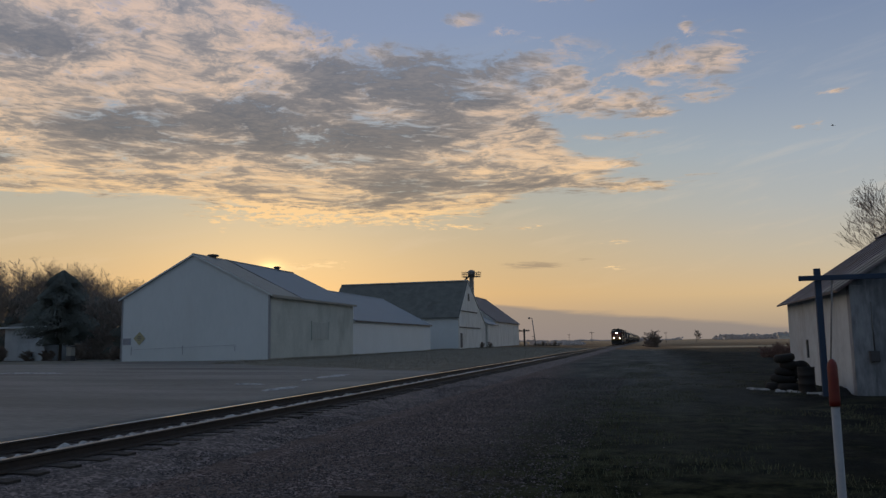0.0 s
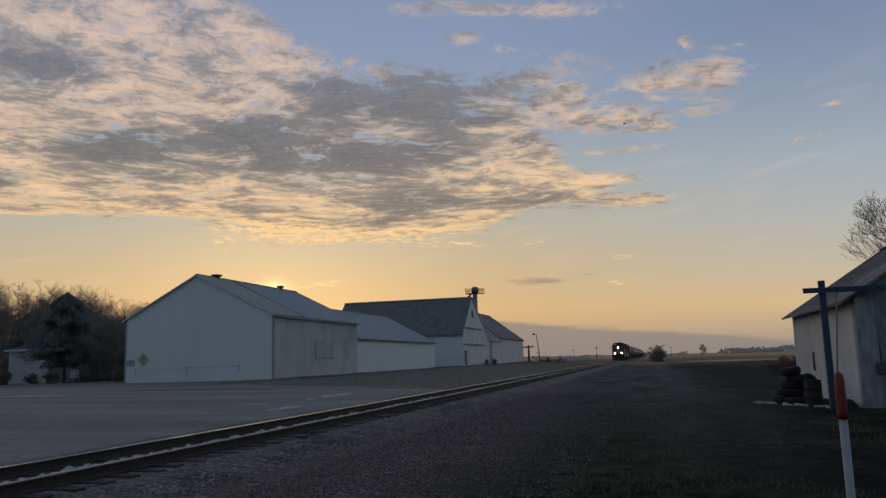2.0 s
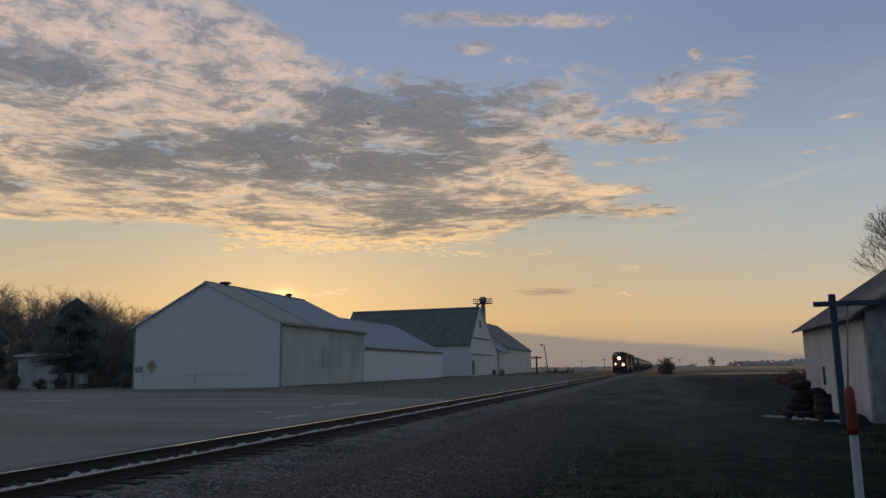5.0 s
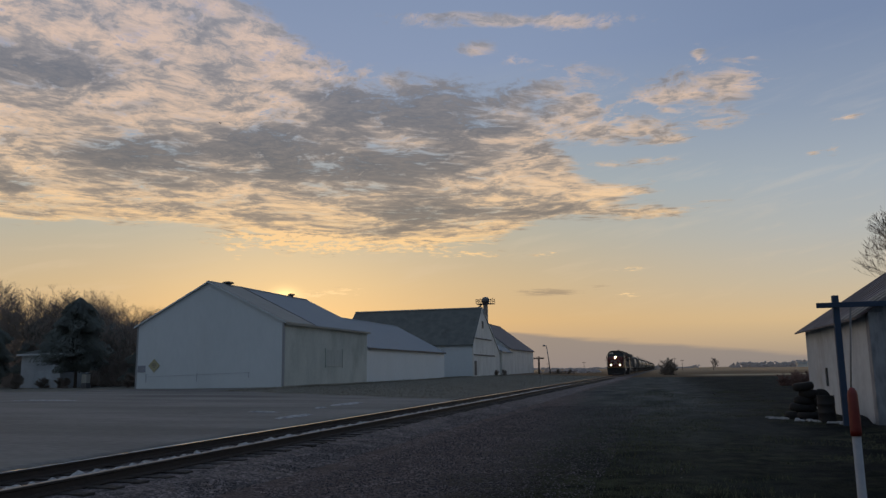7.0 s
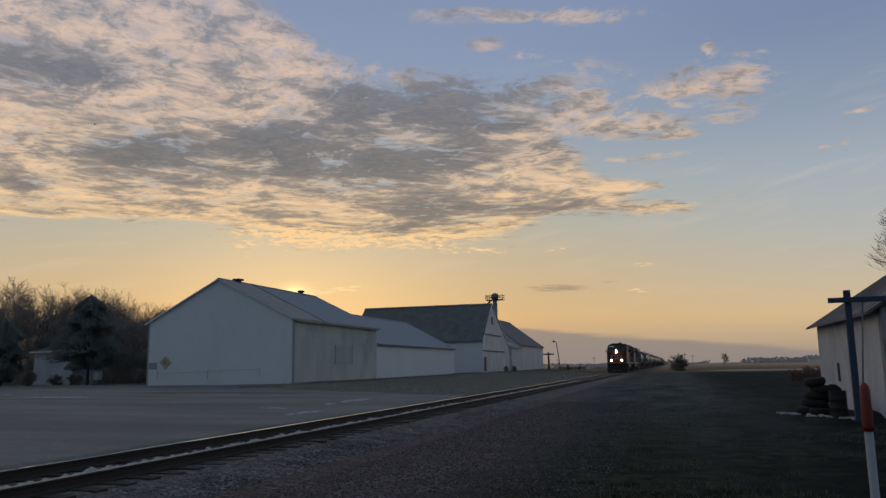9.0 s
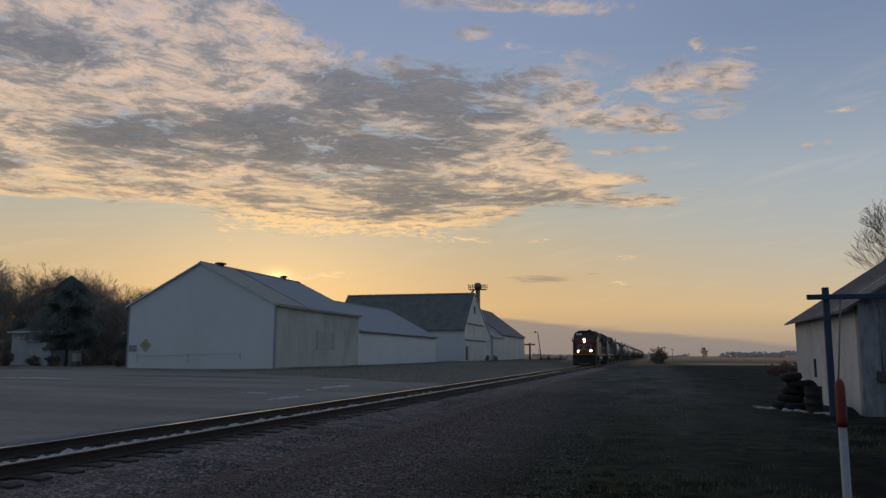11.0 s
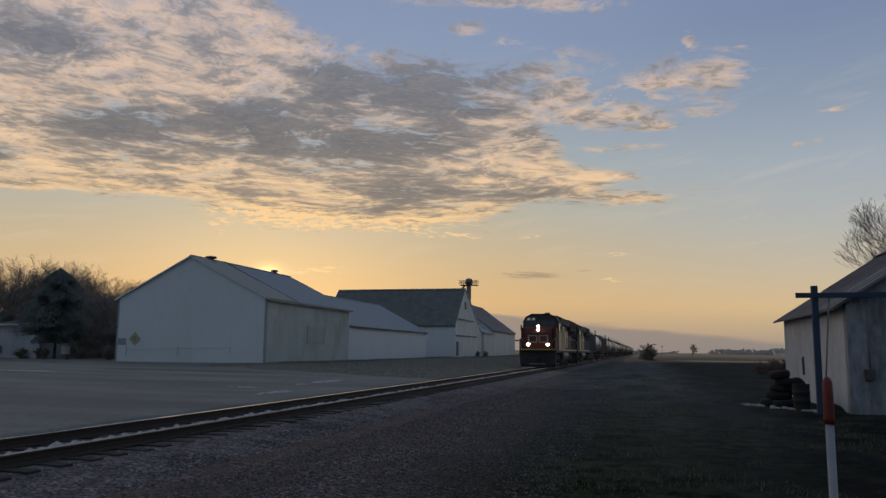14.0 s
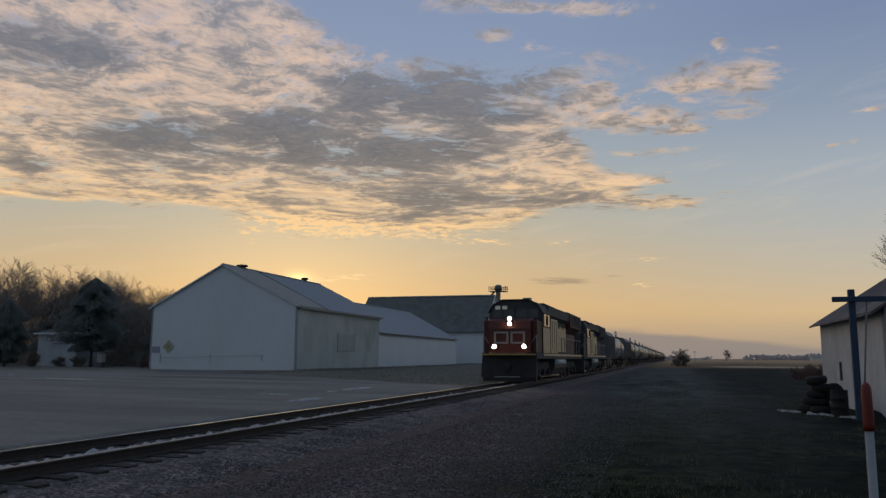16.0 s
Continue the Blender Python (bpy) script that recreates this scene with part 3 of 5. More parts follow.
def make_track():
    bm = BM()
    prof = [(-10.2, 0.10), (-9.75, 0.16), (-9.6, 0.165), (-7.62, 0.168), (-7.35, 0.158), (-6.75, 0.11), (-5.9, -0.02), (-6.4, -0.3), (-10.2, -0.3)]
    ys = steps([(-60, 70, 0.5), (70, 200, 4), (200, TRACK_END, 100)])
    rows = []
    for y in ys:
        row = []
        for i, (x, z) in enumerate(prof):
            jag = 0.0 if i in (0, 7, 8) else 0.03 * noise.noise(Vector((x * 2, y * 1.7, 5))) + 0.02 * noise.noise(Vector((x * 5, y * 6, 9)))
            row.append(bm.verts.new((x + jag * 2, y, z + jag)))
        rows.append(row)
    for a, b in zip(rows, rows[1:]):
        for i in range(len(prof) - 1):
            bm.faces.new((a[i], a[i + 1], b[i + 1], b[i]))
    bmesh.ops.recalc_face_normals(bm, faces=bm.faces)
    tagged(part("ballast_bed", bm, BALLAST), "dark crushed-stone ballast bed under the railway track", "ballast", kind="structure")
    track = thing("railway_track", "single railway track with polished rails on dark wooden ties", "railway track")
    for x in RAIL_X:
        bm = BM()
        prism(bm, [(x - 0.075, 0.185), (x + 0.075, 0.185), (x + 0.07, 0.205), (x + 0.012, 0.225), (x + 0.012, 0.30), (x + 0.036, 0.315), (x + 0.036, 0.340),
                   (x - 0.036, 0.340), (x - 0.036, 0.315), (x - 0.012, 0.30), (x - 0.012, 0.225), (x - 0.07, 0.205)], -60, TRACK_END)
        rail = part("rail", bm, RAIL_SIDE, track, "rust-brown steel rail")
        bm = BM()
        prism(bm, [(x - 0.040, 0.340), (x + 0.040, 0.340), (x + 0.039, 0.3485), (x + 0.034, 0.3505), (x - 0.034, 0.3505), (x - 0.039, 0.3485)], -60, TRACK_END)
        part("rail_head", bm, RAIL_HEAD if x < -9 else RAIL_DULL, rail, "polished bright running surface" if x < -9 else "dull grey running surface")
    return track


track = make_track()

# ---- buildings ----
def gable_house(name, label, category, x0, x1, y0, y1, base, eave, ridge, rx, wall_mats, roof_mat, trim_mat, over=0.35, thick=0.14, roof_split=None):
    """A barn with its ridge along y. wall_mats: near gable, far gable, east wall, west wall."""
    ob = thing(name, label, category)
    t = 0.2
    peak = [(x0, base), (x1, base), (x1, eave), (rx, ridge), (x0, eave)]
    part("wall", prism(BM(), peak, y0, y0 + t), wall_mats[0], ob)
    part("wall", prism(BM(), peak, y1 - t, y1), wall_mats[1], ob)
    part("wall", box(BM(), x1 - t, x1, y0 + t, y1 - t, base, eave), wall_mats[2], ob)
    part("wall", box(BM(), x0, x0 + t, y0 + t, y1 - t, base, eave), wall_mats[3], ob)
    for xe in (x1, x0):
        slope = (ridge - eave) / (rx - xe)
        xo = xe + (over if xe > rx else -over)
        zo = eave + (xo - xe) * slope
        spans = [(y0 - over * 0.6, y1 + over * 0.6, roof_mat)]
        if roof_split and xe == x1:
            spans = [(y0 - over * 0.6, roof_split[0], roof_split[1]), (roof_split[0], y1 + over * 0.6, roof_mat)]
        for a, b, mat in spans:
            lift = 0.03 if mat is not roof_mat else 0.0
            part("roof_slope", prism(BM(), [(xo, zo + 0.01), (rx, ridge + 0.01), (rx, ridge + thick + lift), (xo, zo + thick + lift)], a, b), mat, ob)
    part("ridge_cap", prism(BM(), [(rx - 0.25, ridge + thick - 0.08), (rx, ridge + thick + 0.07), (rx + 0.25, ridge + thick - 0.08)], y0 - over * 0.6, y1 + over * 0.6), trim_mat, ob)
    return ob


def roof_vent(barn, x, y, z, r, label):
    v = part("roof_vent", lathe(BM(), [(r * 0.6, -0.25), (r * 0.6, 0.08)], 14), GREY_STEEL, barn, label)
    v.location = (x, y, z)
    part("cap", lathe(BM(), [(r, 0.08), (r * 1.05, 0.16), (r * 0.9, 0.24), (r * 0.25, 0.30)], 14), DARK_TRIM, v)
    return v


def buildings():
    bx = -32.25
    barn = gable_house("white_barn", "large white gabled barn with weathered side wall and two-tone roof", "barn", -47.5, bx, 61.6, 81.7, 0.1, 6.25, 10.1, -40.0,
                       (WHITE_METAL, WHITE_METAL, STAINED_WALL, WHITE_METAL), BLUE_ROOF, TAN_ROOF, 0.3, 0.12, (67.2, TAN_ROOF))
    part("corner_trim", box(BM(), bx - 0.14, bx + 0.03, 61.57, 61.78, 0.15, 6.2), WHITE_PIPE, barn, "narrow white corner trim")
    part("corner_trim", box(BM(), -47.53, -47.36, 61.57, 61.78, 0.15, 6.2), WHITE_PIPE, barn, "narrow white corner trim")
    for xe in (bx, -47.5):
        slope = (10.1 - 6.25) / (-40.0 - xe)
        xo = xe + (0.3 if xe == bx else -0.3)
        zo = 6.25 + (xo - xe) * slope
        part("rake_board", prism(BM(), [(xo, zo - 0.02), (-40.0, 10.08), (-40.0, 10.22), (xo, zo + 0.12)], 61.38, 61.415), WHITE_METAL, barn, "thin white board along the gable edge")
    part("roof_seam", prism(BM(), [(bx + 0.3, 6.22), (-40.0, 10.26), (-40.0, 10.31), (bx + 0.3, 6.28)], 67.15, 67.32), DARK_TRIM, barn, "dark seam between old and new roofing")
    part("eave_trim", box(BM(), bx + 0.28, bx + 0.36, 61.5, 81.8, 5.98, 6.14), TAN_ROOF, barn, "dull metal gutter along the eave")
    hatch = part("hatch", box(BM(), bx, bx + 0.06, 70.4, 74.5, 2.3, 4.0, 0.02), HATCH, barn, "boarded loading hatch")
    for y in (70.3, 74.5):
        part("frame", box(BM(), bx, bx + 0.09, y, y + 0.1, 2.2, 4.1), STAINED_WALL, hatch)
    part("foundation", box(BM(), bx - 0.1, bx + 0.05, 61.55, 81.7, 0.0, 0.62), TAN_ROOF, barn, "low concrete foundation")
    # conduit low on the gable
    pipe = BM()
    tube(pipe, (-46.3, 61.55, 1.55), (-35.5, 61.55, 1.83), 0.012, seg=6)
    for px in (-46.3, -40.9, -35.6):
        tube(pipe, (px, 61.5, 1.05 if px < -40 else 1.3), (px, 61.52, 1.85), 0.026, seg=6)
    part("conduit", pipe, SIGN_GREY, barn, "thin grey conduit with drops along the gable wall")
    roof_vent(barn, -40.0, 64.8, 10.25, 0.55, "low wide round metal vent on the barn ridge")
    roof_vent(barn, -40.0, 78.0, 10.3, 0.4, "small round metal vent on the barn ridge")
    # signs on the gable
    sign = thing("warning_sign", "faded yellow diamond sign on the white barn gable", "sign", (-45.5, 61.56, 2.58))
    d = 0.62
    part("plate", prism(BM(), [(-d, 0), (0, -d), (d, 0), (0, d)], -0.03, 0.0), YELLOW, sign)
    for i, w in enumerate((0.36, 0.44, 0.26)):
        part("lettering_bar", box(BM(), -w / 2, w / 2, -0.045, -0.031, 0.12 - i * 0.16, 0.2 - i * 0.16), HOPPER, sign)
    plate = thing("notice_plate", "small blue-grey notice plate on the white barn gable", "sign", (-46.85, 61.56, 2.3))
    part("plate", box(BM(), -0.42, 0.42, -0.03, 0.0, -0.3, 0.3), SIGN_GREY, plate)
    for i in range(3):
        part("lettering_bar", box(BM(), -0.34, 0.3 - 0.1 * i, -0.045, -0.031, 0.1 - i * 0.16, 0.18 - i * 0.16), WHITE_PIPE, plate)

    # long low annex
    annex = gable_house("storage_annex", "long low white metal storage annex joined to the barn", "shed", -47.0, -32.3, 81.8, 113.8, 0.1, 4.5, 8.6, -40.0,
                        (WHITE_METAL, WHITE_METAL, WHITE_METAL, WHITE_METAL), BLUE_ROOF, BLUE_ROOF, 0.25, 0.12)
    part("eave_trim", box(BM(), -32.08, -32.0, 81.9, 113.9, 4.28, 4.42), DARK_TRIM, annex, "dark line of gutter")

    # dark-roofed elevator house, ridge across
    gx = -30.3
    ele = thing("elevator_house", "tall white grain house with steep dark shingle roof", "barn")
    near, far, peak = (124.6, 6.15), (146.0, 4.9), (131.6, 12.45)
    out = [(near[0], 0.2), (far[0], 0.2), far, peak, near]
    part("wall", prism(BM(), out, gx - 0.2, gx, "x"), WHITE_BOARD, ele, "white board gable wall")
    part("wall", prism(BM(), out, -54.1, -53.9, "x"), WHITE_BOARD, ele)
    part("wall", box(BM(), -53.9, gx - 0.2, 124.6, 124.8, 0.2, 6.1), WHITE_METAL, ele)
    part("wall", box(BM(), -53.9, gx - 0.2, 145.8, 146.0, 0.2, 4.85), WHITE_BOARD, ele)
    part("roof_slope", prism(BM(), [(124.2, 5.8), peak, (peak[0], peak[1] + 0.2), (124.2, 6.0)], -54.3, gx + 0.08, "x"), SHINGLE, ele)
    part("roof_slope", prism(BM(), [(146.5, 4.65), peak, (peak[0], peak[1] + 0.2), (146.5, 4.85)], -54.3, gx + 0.08, "x"), SHINGLE, ele)
    part("ridge_cap", prism(BM(), [(peak[0] - 0.3, peak[1] + 0.10), (peak[0], peak[1] + 0.30), (peak[0] + 0.3, peak[1] + 0.10)], -54.3, gx + 0.13, "x"), TAN_ROOF, ele, "pale metal ridge cap")
    for foot in ((124.2, 5.8), (146.5, 4.65)):
        part("barge_board", prism(BM(), [foot, peak, (peak[0], peak[1] + 0.24), (foot[0], foot[1] + 0.24)], gx + 0.083, gx + 0.13, "x"), WHITE_BOARD, ele, "white board along the gable edge")
    for z in (4.2, 7.0):
        part("trim_board", box(BM(), gx, gx + 0.12, 124.7, 141.0 if z < 6 else 138.5, z, z + 0.2), DARK_TRIM, ele, "dark horizontal drip board")
    part("door", box(BM(), gx, gx + 0.06, 125.2, 126.6, 0.9, 3.3), DARK_TRIM, ele, "narrow dark door")
    part("shutter", box(BM(), gx, gx + 0.06, 131.3, 132.4, 9.0, 10.3), DARK_TRIM, ele, "small dark gable shutter")
    # head tower with platform
    tw = thing("elevator_tower", "slim elevator leg with round head and railed platform on the roof", "elevator tower")
    tx, ty = -31.4, 139.5
    part("leg", box(BM(), tx - 0.36, tx + 0.36, ty - 0.4, ty + 0.4, 7.0, 14.3, 0.03), GREY_STEEL, tw)
    part("head", lathe(BM(), [(0.5, 14.0), (0.72, 14.3), (0.72, 14.8), (0.5, 15.15), (0.2, 15.25)], 14, origin=(tx, ty, 0)), GREY_STEEL, tw)
    part("platform", box(BM(), tx - 1.6, tx + 1.6, ty - 0.9, ty + 0.9, 13.9, 14.0), DARK_TRIM, tw)
    rails = BM()
    for z in (14.4, 14.75):
        for sx in (-1.6, 1.6):
            tube(rails, (tx + sx, ty - 0.9, z), (tx + sx, ty + 0.9, z), 0.04, seg=6)
        for sy in (-0.9, 0.9):
            tube(rails, (tx - 1.6, ty + sy, z), (tx + 1.6, ty + sy, z), 0.04, seg=6)
    for sx in (-1.6, -0.8, 0.8, 1.6):
        for sy in (-0.9, 0.9):
            tube(rails, (tx + sx, ty + sy, 13.95), (tx + sx, ty + sy, 14.95), 0.04, seg=6)
    part("railing", rails, DARK_TRIM, tw)
    part("spout", tube(BM(), (tx - 0.6, ty - 0.2, 14.0), (tx - 2.2, ty - 0.6, 12.2), 0.16, seg=8), DARK_TRIM, tw)

    # low link and far barn
    link = thing("lean_to", "small white lean-to between the far barns", "shed")
    part("wall", box(BM(), -33.0, -29.9, 146.2, 156.0, 0.3, 5.2), WHITE_BOARD, link)
    part("roof_slope", prism(BM(), [(-29.6, 5.1), (-36.0, 8.8), (-36.0, 8.95), (-29.6, 5.25)], 145.9, 156.2), BLUE_ROOF, link)
    gable_house("far_barn", "white gabled barn with dark blue-grey roof", "barn", -46.3, -30.3, 156.3, 186.0, 0.3, 6.1, 12.1, -38.3,
                (WHITE_BOARD, WHITE_BOARD, WHITE_BOARD, WHITE_BOARD), RUST_ROOF, DARK_TRIM, 0.35, 0.15)

    # shed by the grass
    sx, y0, y1 = 5.8, 24.7, 35.1
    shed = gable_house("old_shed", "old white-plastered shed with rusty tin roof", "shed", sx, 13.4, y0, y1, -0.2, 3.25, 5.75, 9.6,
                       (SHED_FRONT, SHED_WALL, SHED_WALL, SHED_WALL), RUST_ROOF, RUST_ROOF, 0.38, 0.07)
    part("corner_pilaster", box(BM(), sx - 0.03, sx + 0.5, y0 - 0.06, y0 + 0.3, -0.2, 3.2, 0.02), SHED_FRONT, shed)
    part("slit_window", box(BM(), sx - 0.04, sx + 0.02, 31.2, 31.45, 0.95, 1.62), PANE, shed, "narrow dark slit window")
    part("meter_box", box(BM(), sx + 0.36, sx + 0.62, y0 - 0.2, y0, 0.98, 1.3, 0.03), DARK_TRIM, shed, "small dark meter box")
    part("pipe", tube(BM(), (sx + 0.52, y0 - 0.06, 1.25), (sx + 0.52, y0 - 0.06, 2.7), 0.018, seg=8), GREY_STEEL, shed, "dark conduit on the gable")
    for i in range(3):
        part("bright_roof_sheet", prism(BM(), [(sx - 0.38, 3.085), (sx + 1.6 + i * 0.3, 3.085 + (1.98 + i * 0.3) * 0.658), (sx + 1.6 + i * 0.3, 3.10 + (1.98 + i * 0.3) * 0.658), (sx - 0.38, 3.10)], y0 + 0.1 + i * 0.9, y0 + 0.45 + i * 0.9), TAN_ROOF, shed, "paler roof sheet")
    for i in range(13):
        y = y0 - 0.12 + i * 0.84
        part("roof_rib", prism(BM(), [(sx - 0.39, 3.06), (9.58, 5.81), (9.58, 5.838), (sx - 0.39, 3.083)], y, y + 0.05), RUST_ROOF, shed)
    # small white house among the trees
    house = thing("white_house", "small white house half hidden behind bare trees", "house")
    hx, hy = -67.8, 73.0
    part("wall", box(BM(), hx - 4.2, hx + 3.4, hy, hy + 6, 0.2, 4.2), SHED_WALL, house)
    part("wall", box(BM(), hx - 0.4, hx + 3.2, hy - 2.0, hy, 0.2, 2.4), SHED_WALL, house)
    part("roof_slope", prism(BM(), [(hy - 0.4, 4.3), (hy + 3, 5.0), (hy + 6.4, 4.3), (hy + 6.4, 4.15), (hy - 0.4, 4.15)], hx - 4.5, hx + 3.7, "x"), SHINGLE, house)
    part("gutter", box(BM(), hx - 4.5, hx - 0.8, hy - 0.5, hy - 0.4, 4.15, 4.35), WHITE_METAL, house)
    part("gutter", box(BM(), hx - 0.2, hx + 3.3, hy - 0.5, hy - 0.4, 4.15, 4.35), WHITE_METAL, house)
    hut = thing("pale_shed", "small pale hut beside the trees", "shed", (-57.6, 66.6, 0.3))
    part("skirt", box(BM(), -0.32, 0.32, -0.02, 0.62, 0, 0.72, 0.03), DARK_TRIM, hut, "dark lower boards")
    part("wall", box(BM(), -0.3, 0.3, 0, 0.6, 0.7, 1.62, 0.03), TAN_ROOF, hut)
    part("roof", box(BM(), -0.36, 0.36, -0.06, 0.66, 1.62, 1.69), DARK_TRIM, hut)


buildings()

# ---- poles, posts and clutter ----
def clutter():
    ob = thing("utility_pole", "old wooden pole with a single crossarm", "pole", (-25.7, 165.0, 0.4))
    part("pole", tube(BM(), (0, 0, -0.3), (0, 0, 4.05), 0.22, 0.18, 10), OLD_WOOD, ob)
    part("crossarm", box(BM(), -1.15, 1.15, -0.1, 0.1, 3.5, 3.75), OLD_WOOD, ob)
    for x in (-1.0, -0.5, 0.5, 1.0):
        part("insulator", lathe(BM(), [(0.06, 3.74), (0.09, 3.82), (0.05, 3.92)], 8, origin=(x, 0, 0)), GREY_STEEL, ob)
    lamp = thing("yard_lamp", "leaning yard lamp pole with a small arm", "street lamp", (-23.5, 165.0, 0.5))
    part("pole", tube(BM(), (0.35, 0, -0.4), (-0.45, 0, 6.2), 0.12, 0.08, 8), GREY_STEEL, lamp)
    part("arm", tube(BM(), (-0.45, 0, 6.2), (-0.9, 0, 6.3), 0.05, 0.05, 6), GREY_STEEL, lamp)
    part("lamp_head", lathe(BM(), [(0.12, 6.05), (0.26, 6.15), (0.2, 6.35), (0.08, 6.45)], 10, origin=(-1.0, 0, 0)), GREY_STEEL, lamp)
    fence = thing("yard_fence", "low weathered wooden fence by the lamp", "fence", (-24.0, 168.0, 0.5))
    for i in range(7):
        part("post", box(BM(), i * 0.9 - 0.06, i * 0.9 + 0.06, -0.06, 0.06, -0.3, 0.8), OLD_WOOD, fence)
    for z in (0.25, 0.55):
        part("rail", box(BM(), -0.1, 5.5, -0.1, -0.06, z, z + 0.15), OLD_WOOD, fence)
    # blue post with crossbar
    post = thing("blue_post", "dark blue wooden post with a long crossbar beside the shed", "post", (4.90, 24.4, 0))
    part("upright", box(BM(), -0.085, 0.085, -0.08, 0.08, -0.3, 3.71, 0.01), BLUE_PAINT, post)
    part("crossbar", box(BM(), -0.53, 3.6, -0.16, -0.082, 3.35, 3.50, 0.01), BLUE_PAINT, post)
    part("rod", tube(BM(), (0.36, -0.12, 3.36), (0.08, -0.12, 0.0), 0.025, seg=8), GREY_STEEL, post, "thin metal rod hanging from the crossbar")
    # marker
    mk = thing("marker_post", "white plastic marker post with a red sleeve on top", "marker post", (0.786, 3.75, 0))
    part("pipe", tube(BM(), (0, 0, -0.2), (0, 0, 1.43), 0.0195, 0.018, 20), WHITE_PIPE, mk)
    part("sleeve", lathe(BM(), [(0.0225, 1.415), (0.023, 1.44), (0.022, 1.52), (0.021, 1.59), (0.018, 1.606), (0.010, 1.618), (0.004, 1.622)], 20), RED_CAP, mk, "red plastic sleeve with a rounded top")
    # barrels and tyres
    barrel = thing("barrel", "black steel drum standing by the shed", "barrel", (4.70, 26.0, 0))
    part("drum", lathe(BM(), [(0.245, 0.0), (0.255, 0.03), (0.245, 0.06), (0.245, 0.27), (0.26, 0.29), (0.245, 0.31), (0.245, 0.53), (0.26, 0.55), (0.245, 0.57), (0.245, 0.77), (0.255, 0.8), (0.23, 0.8), (0.23, 0.77)], 22), BARREL, barrel)
    stack = thing("tyre_stack", "leaning stack of worn black tyres by the shed", "tyres", (4.42, 27.5, 0))
    ring = lathe(BM(), [(0.18, 0.0), (0.27, 0.0), (0.315, 0.05), (0.325, 0.12), (0.315, 0.19), (0.27, 0.24), (0.18, 0.24)], 22)
    first = part("tyre", ring, RUBBER, stack)
    rnd = random.Random(4)
    for i in range(1, 5):
        shared("tyre", first.data, stack, pose(rnd.uniform(-0.12, 0.12), rnd.uniform(-0.1, 0.1), i * 0.232, rnd.uniform(-7, 7), rnd.uniform(-8, 8), i * 40))
    for m in (pose(-0.42, -0.15, 0.0, 0, 3, 10), pose(-0.28, -0.2, 0.245, 3, 12, 10), pose(0.36, 0.0, 0.62, 78, 0, 30), pose(-0.1, -0.5, 0.0, 2, 0, 70)):
        shared("tyre", first.data, stack, m)
    bag = thing("scrap_heap", "dark heap of scrap against the shed wall", "scrap", (5.45, 25.1, 0))
    bm = BM()
    bmesh.ops.create_icosphere(bm, subdivisions=3, radius=0.36)
    for v in bm.verts:
        v.co = Vector((v.co.x * 0.8, v.co.y * 1.1, max(-0.02, v.co.z * 0.75))) * (1 + 0.3 * noise.noise(v.co * 3))
    part("heap", bm, RUBBER, bag)
    tie = thing("timber_block", "dark old railway tie lying on the gravel", "timber", (-2.85, 7.75, 0.0))
    tie.rotation_euler = (0, 0, radians(4))
    part("block", box(BM(), -0.34, 0.34, -0.12, 0.13, -0.02, 0.17, 0.012), TIE_WOOD, tie)


clutter()


# ---- snow ----
def snow_patch(cx, cy, lx, ly, seed, lift=0.02, label="thin patch of old snow on the asphalt"):
    bm = BM()
    r = random.Random(seed)
    n = 30
    centre = bm.verts.new((cx, cy, height(cx, cy) + lift + 0.03))
    ring, inner = [], []
    for i in range(n):
        a = i * math.tau / n
        d = 0.65 + 0.5 * noise.noise(Vector((math.cos(a) * 2, math.sin(a) * 2, seed)))
        x, y = cx + lx * d * math.cos(a), cy + ly * d * math.sin(a)
        ring.append(bm.verts.new((x, y, height(x, y) + lift - 0.012)))
        x, y = cx + lx * d * 0.75 * math.cos(a), cy + ly * d * 0.75 * math.sin(a)
        inner.append(bm.verts.new((x, y, height(x, y) + lift + 0.02 + r.uniform(0, 0.02))))
    for i in range(n):
        j = (i + 1) % n
        bm.faces.new((ring[i], ring[j], inner[j], inner[i])), bm.faces.new((inner[i], inner[j], centre))
    tagged(part("snow_patch", bm, SNOW), label, "snow", "snow patches")


for i, (cx, cy, lx, ly) in enumerate(((-11.45, 22.8, 0.3, 1.7), (-13.25, 31.2, 0.4, 2.2), (-13.9, 25.0, 0.9, 0.2), (-31.0, 33.1, 3.2, 0.3), (-13.0, 28.0, 0.25, 0.5), (-40.5, 38.0, 2.0, 0.3))):
    snow_patch(cx, cy, lx, ly, i + 2)
SCRAPS = random.Random(41)
for i in range(20):
    along = SCRAPS.random() ** 0.8
    snow_patch(3.0 + 2.3 * along + SCRAPS.uniform(-0.2, 0.2), 28.1 - 3.3 * along + SCRAPS.uniform(-0.45, 0.3), SCRAPS.uniform(0.07, 0.26), SCRAPS.uniform(0.05, 0.2), i + 20, 0.015, "small patch of old snow by the shed")


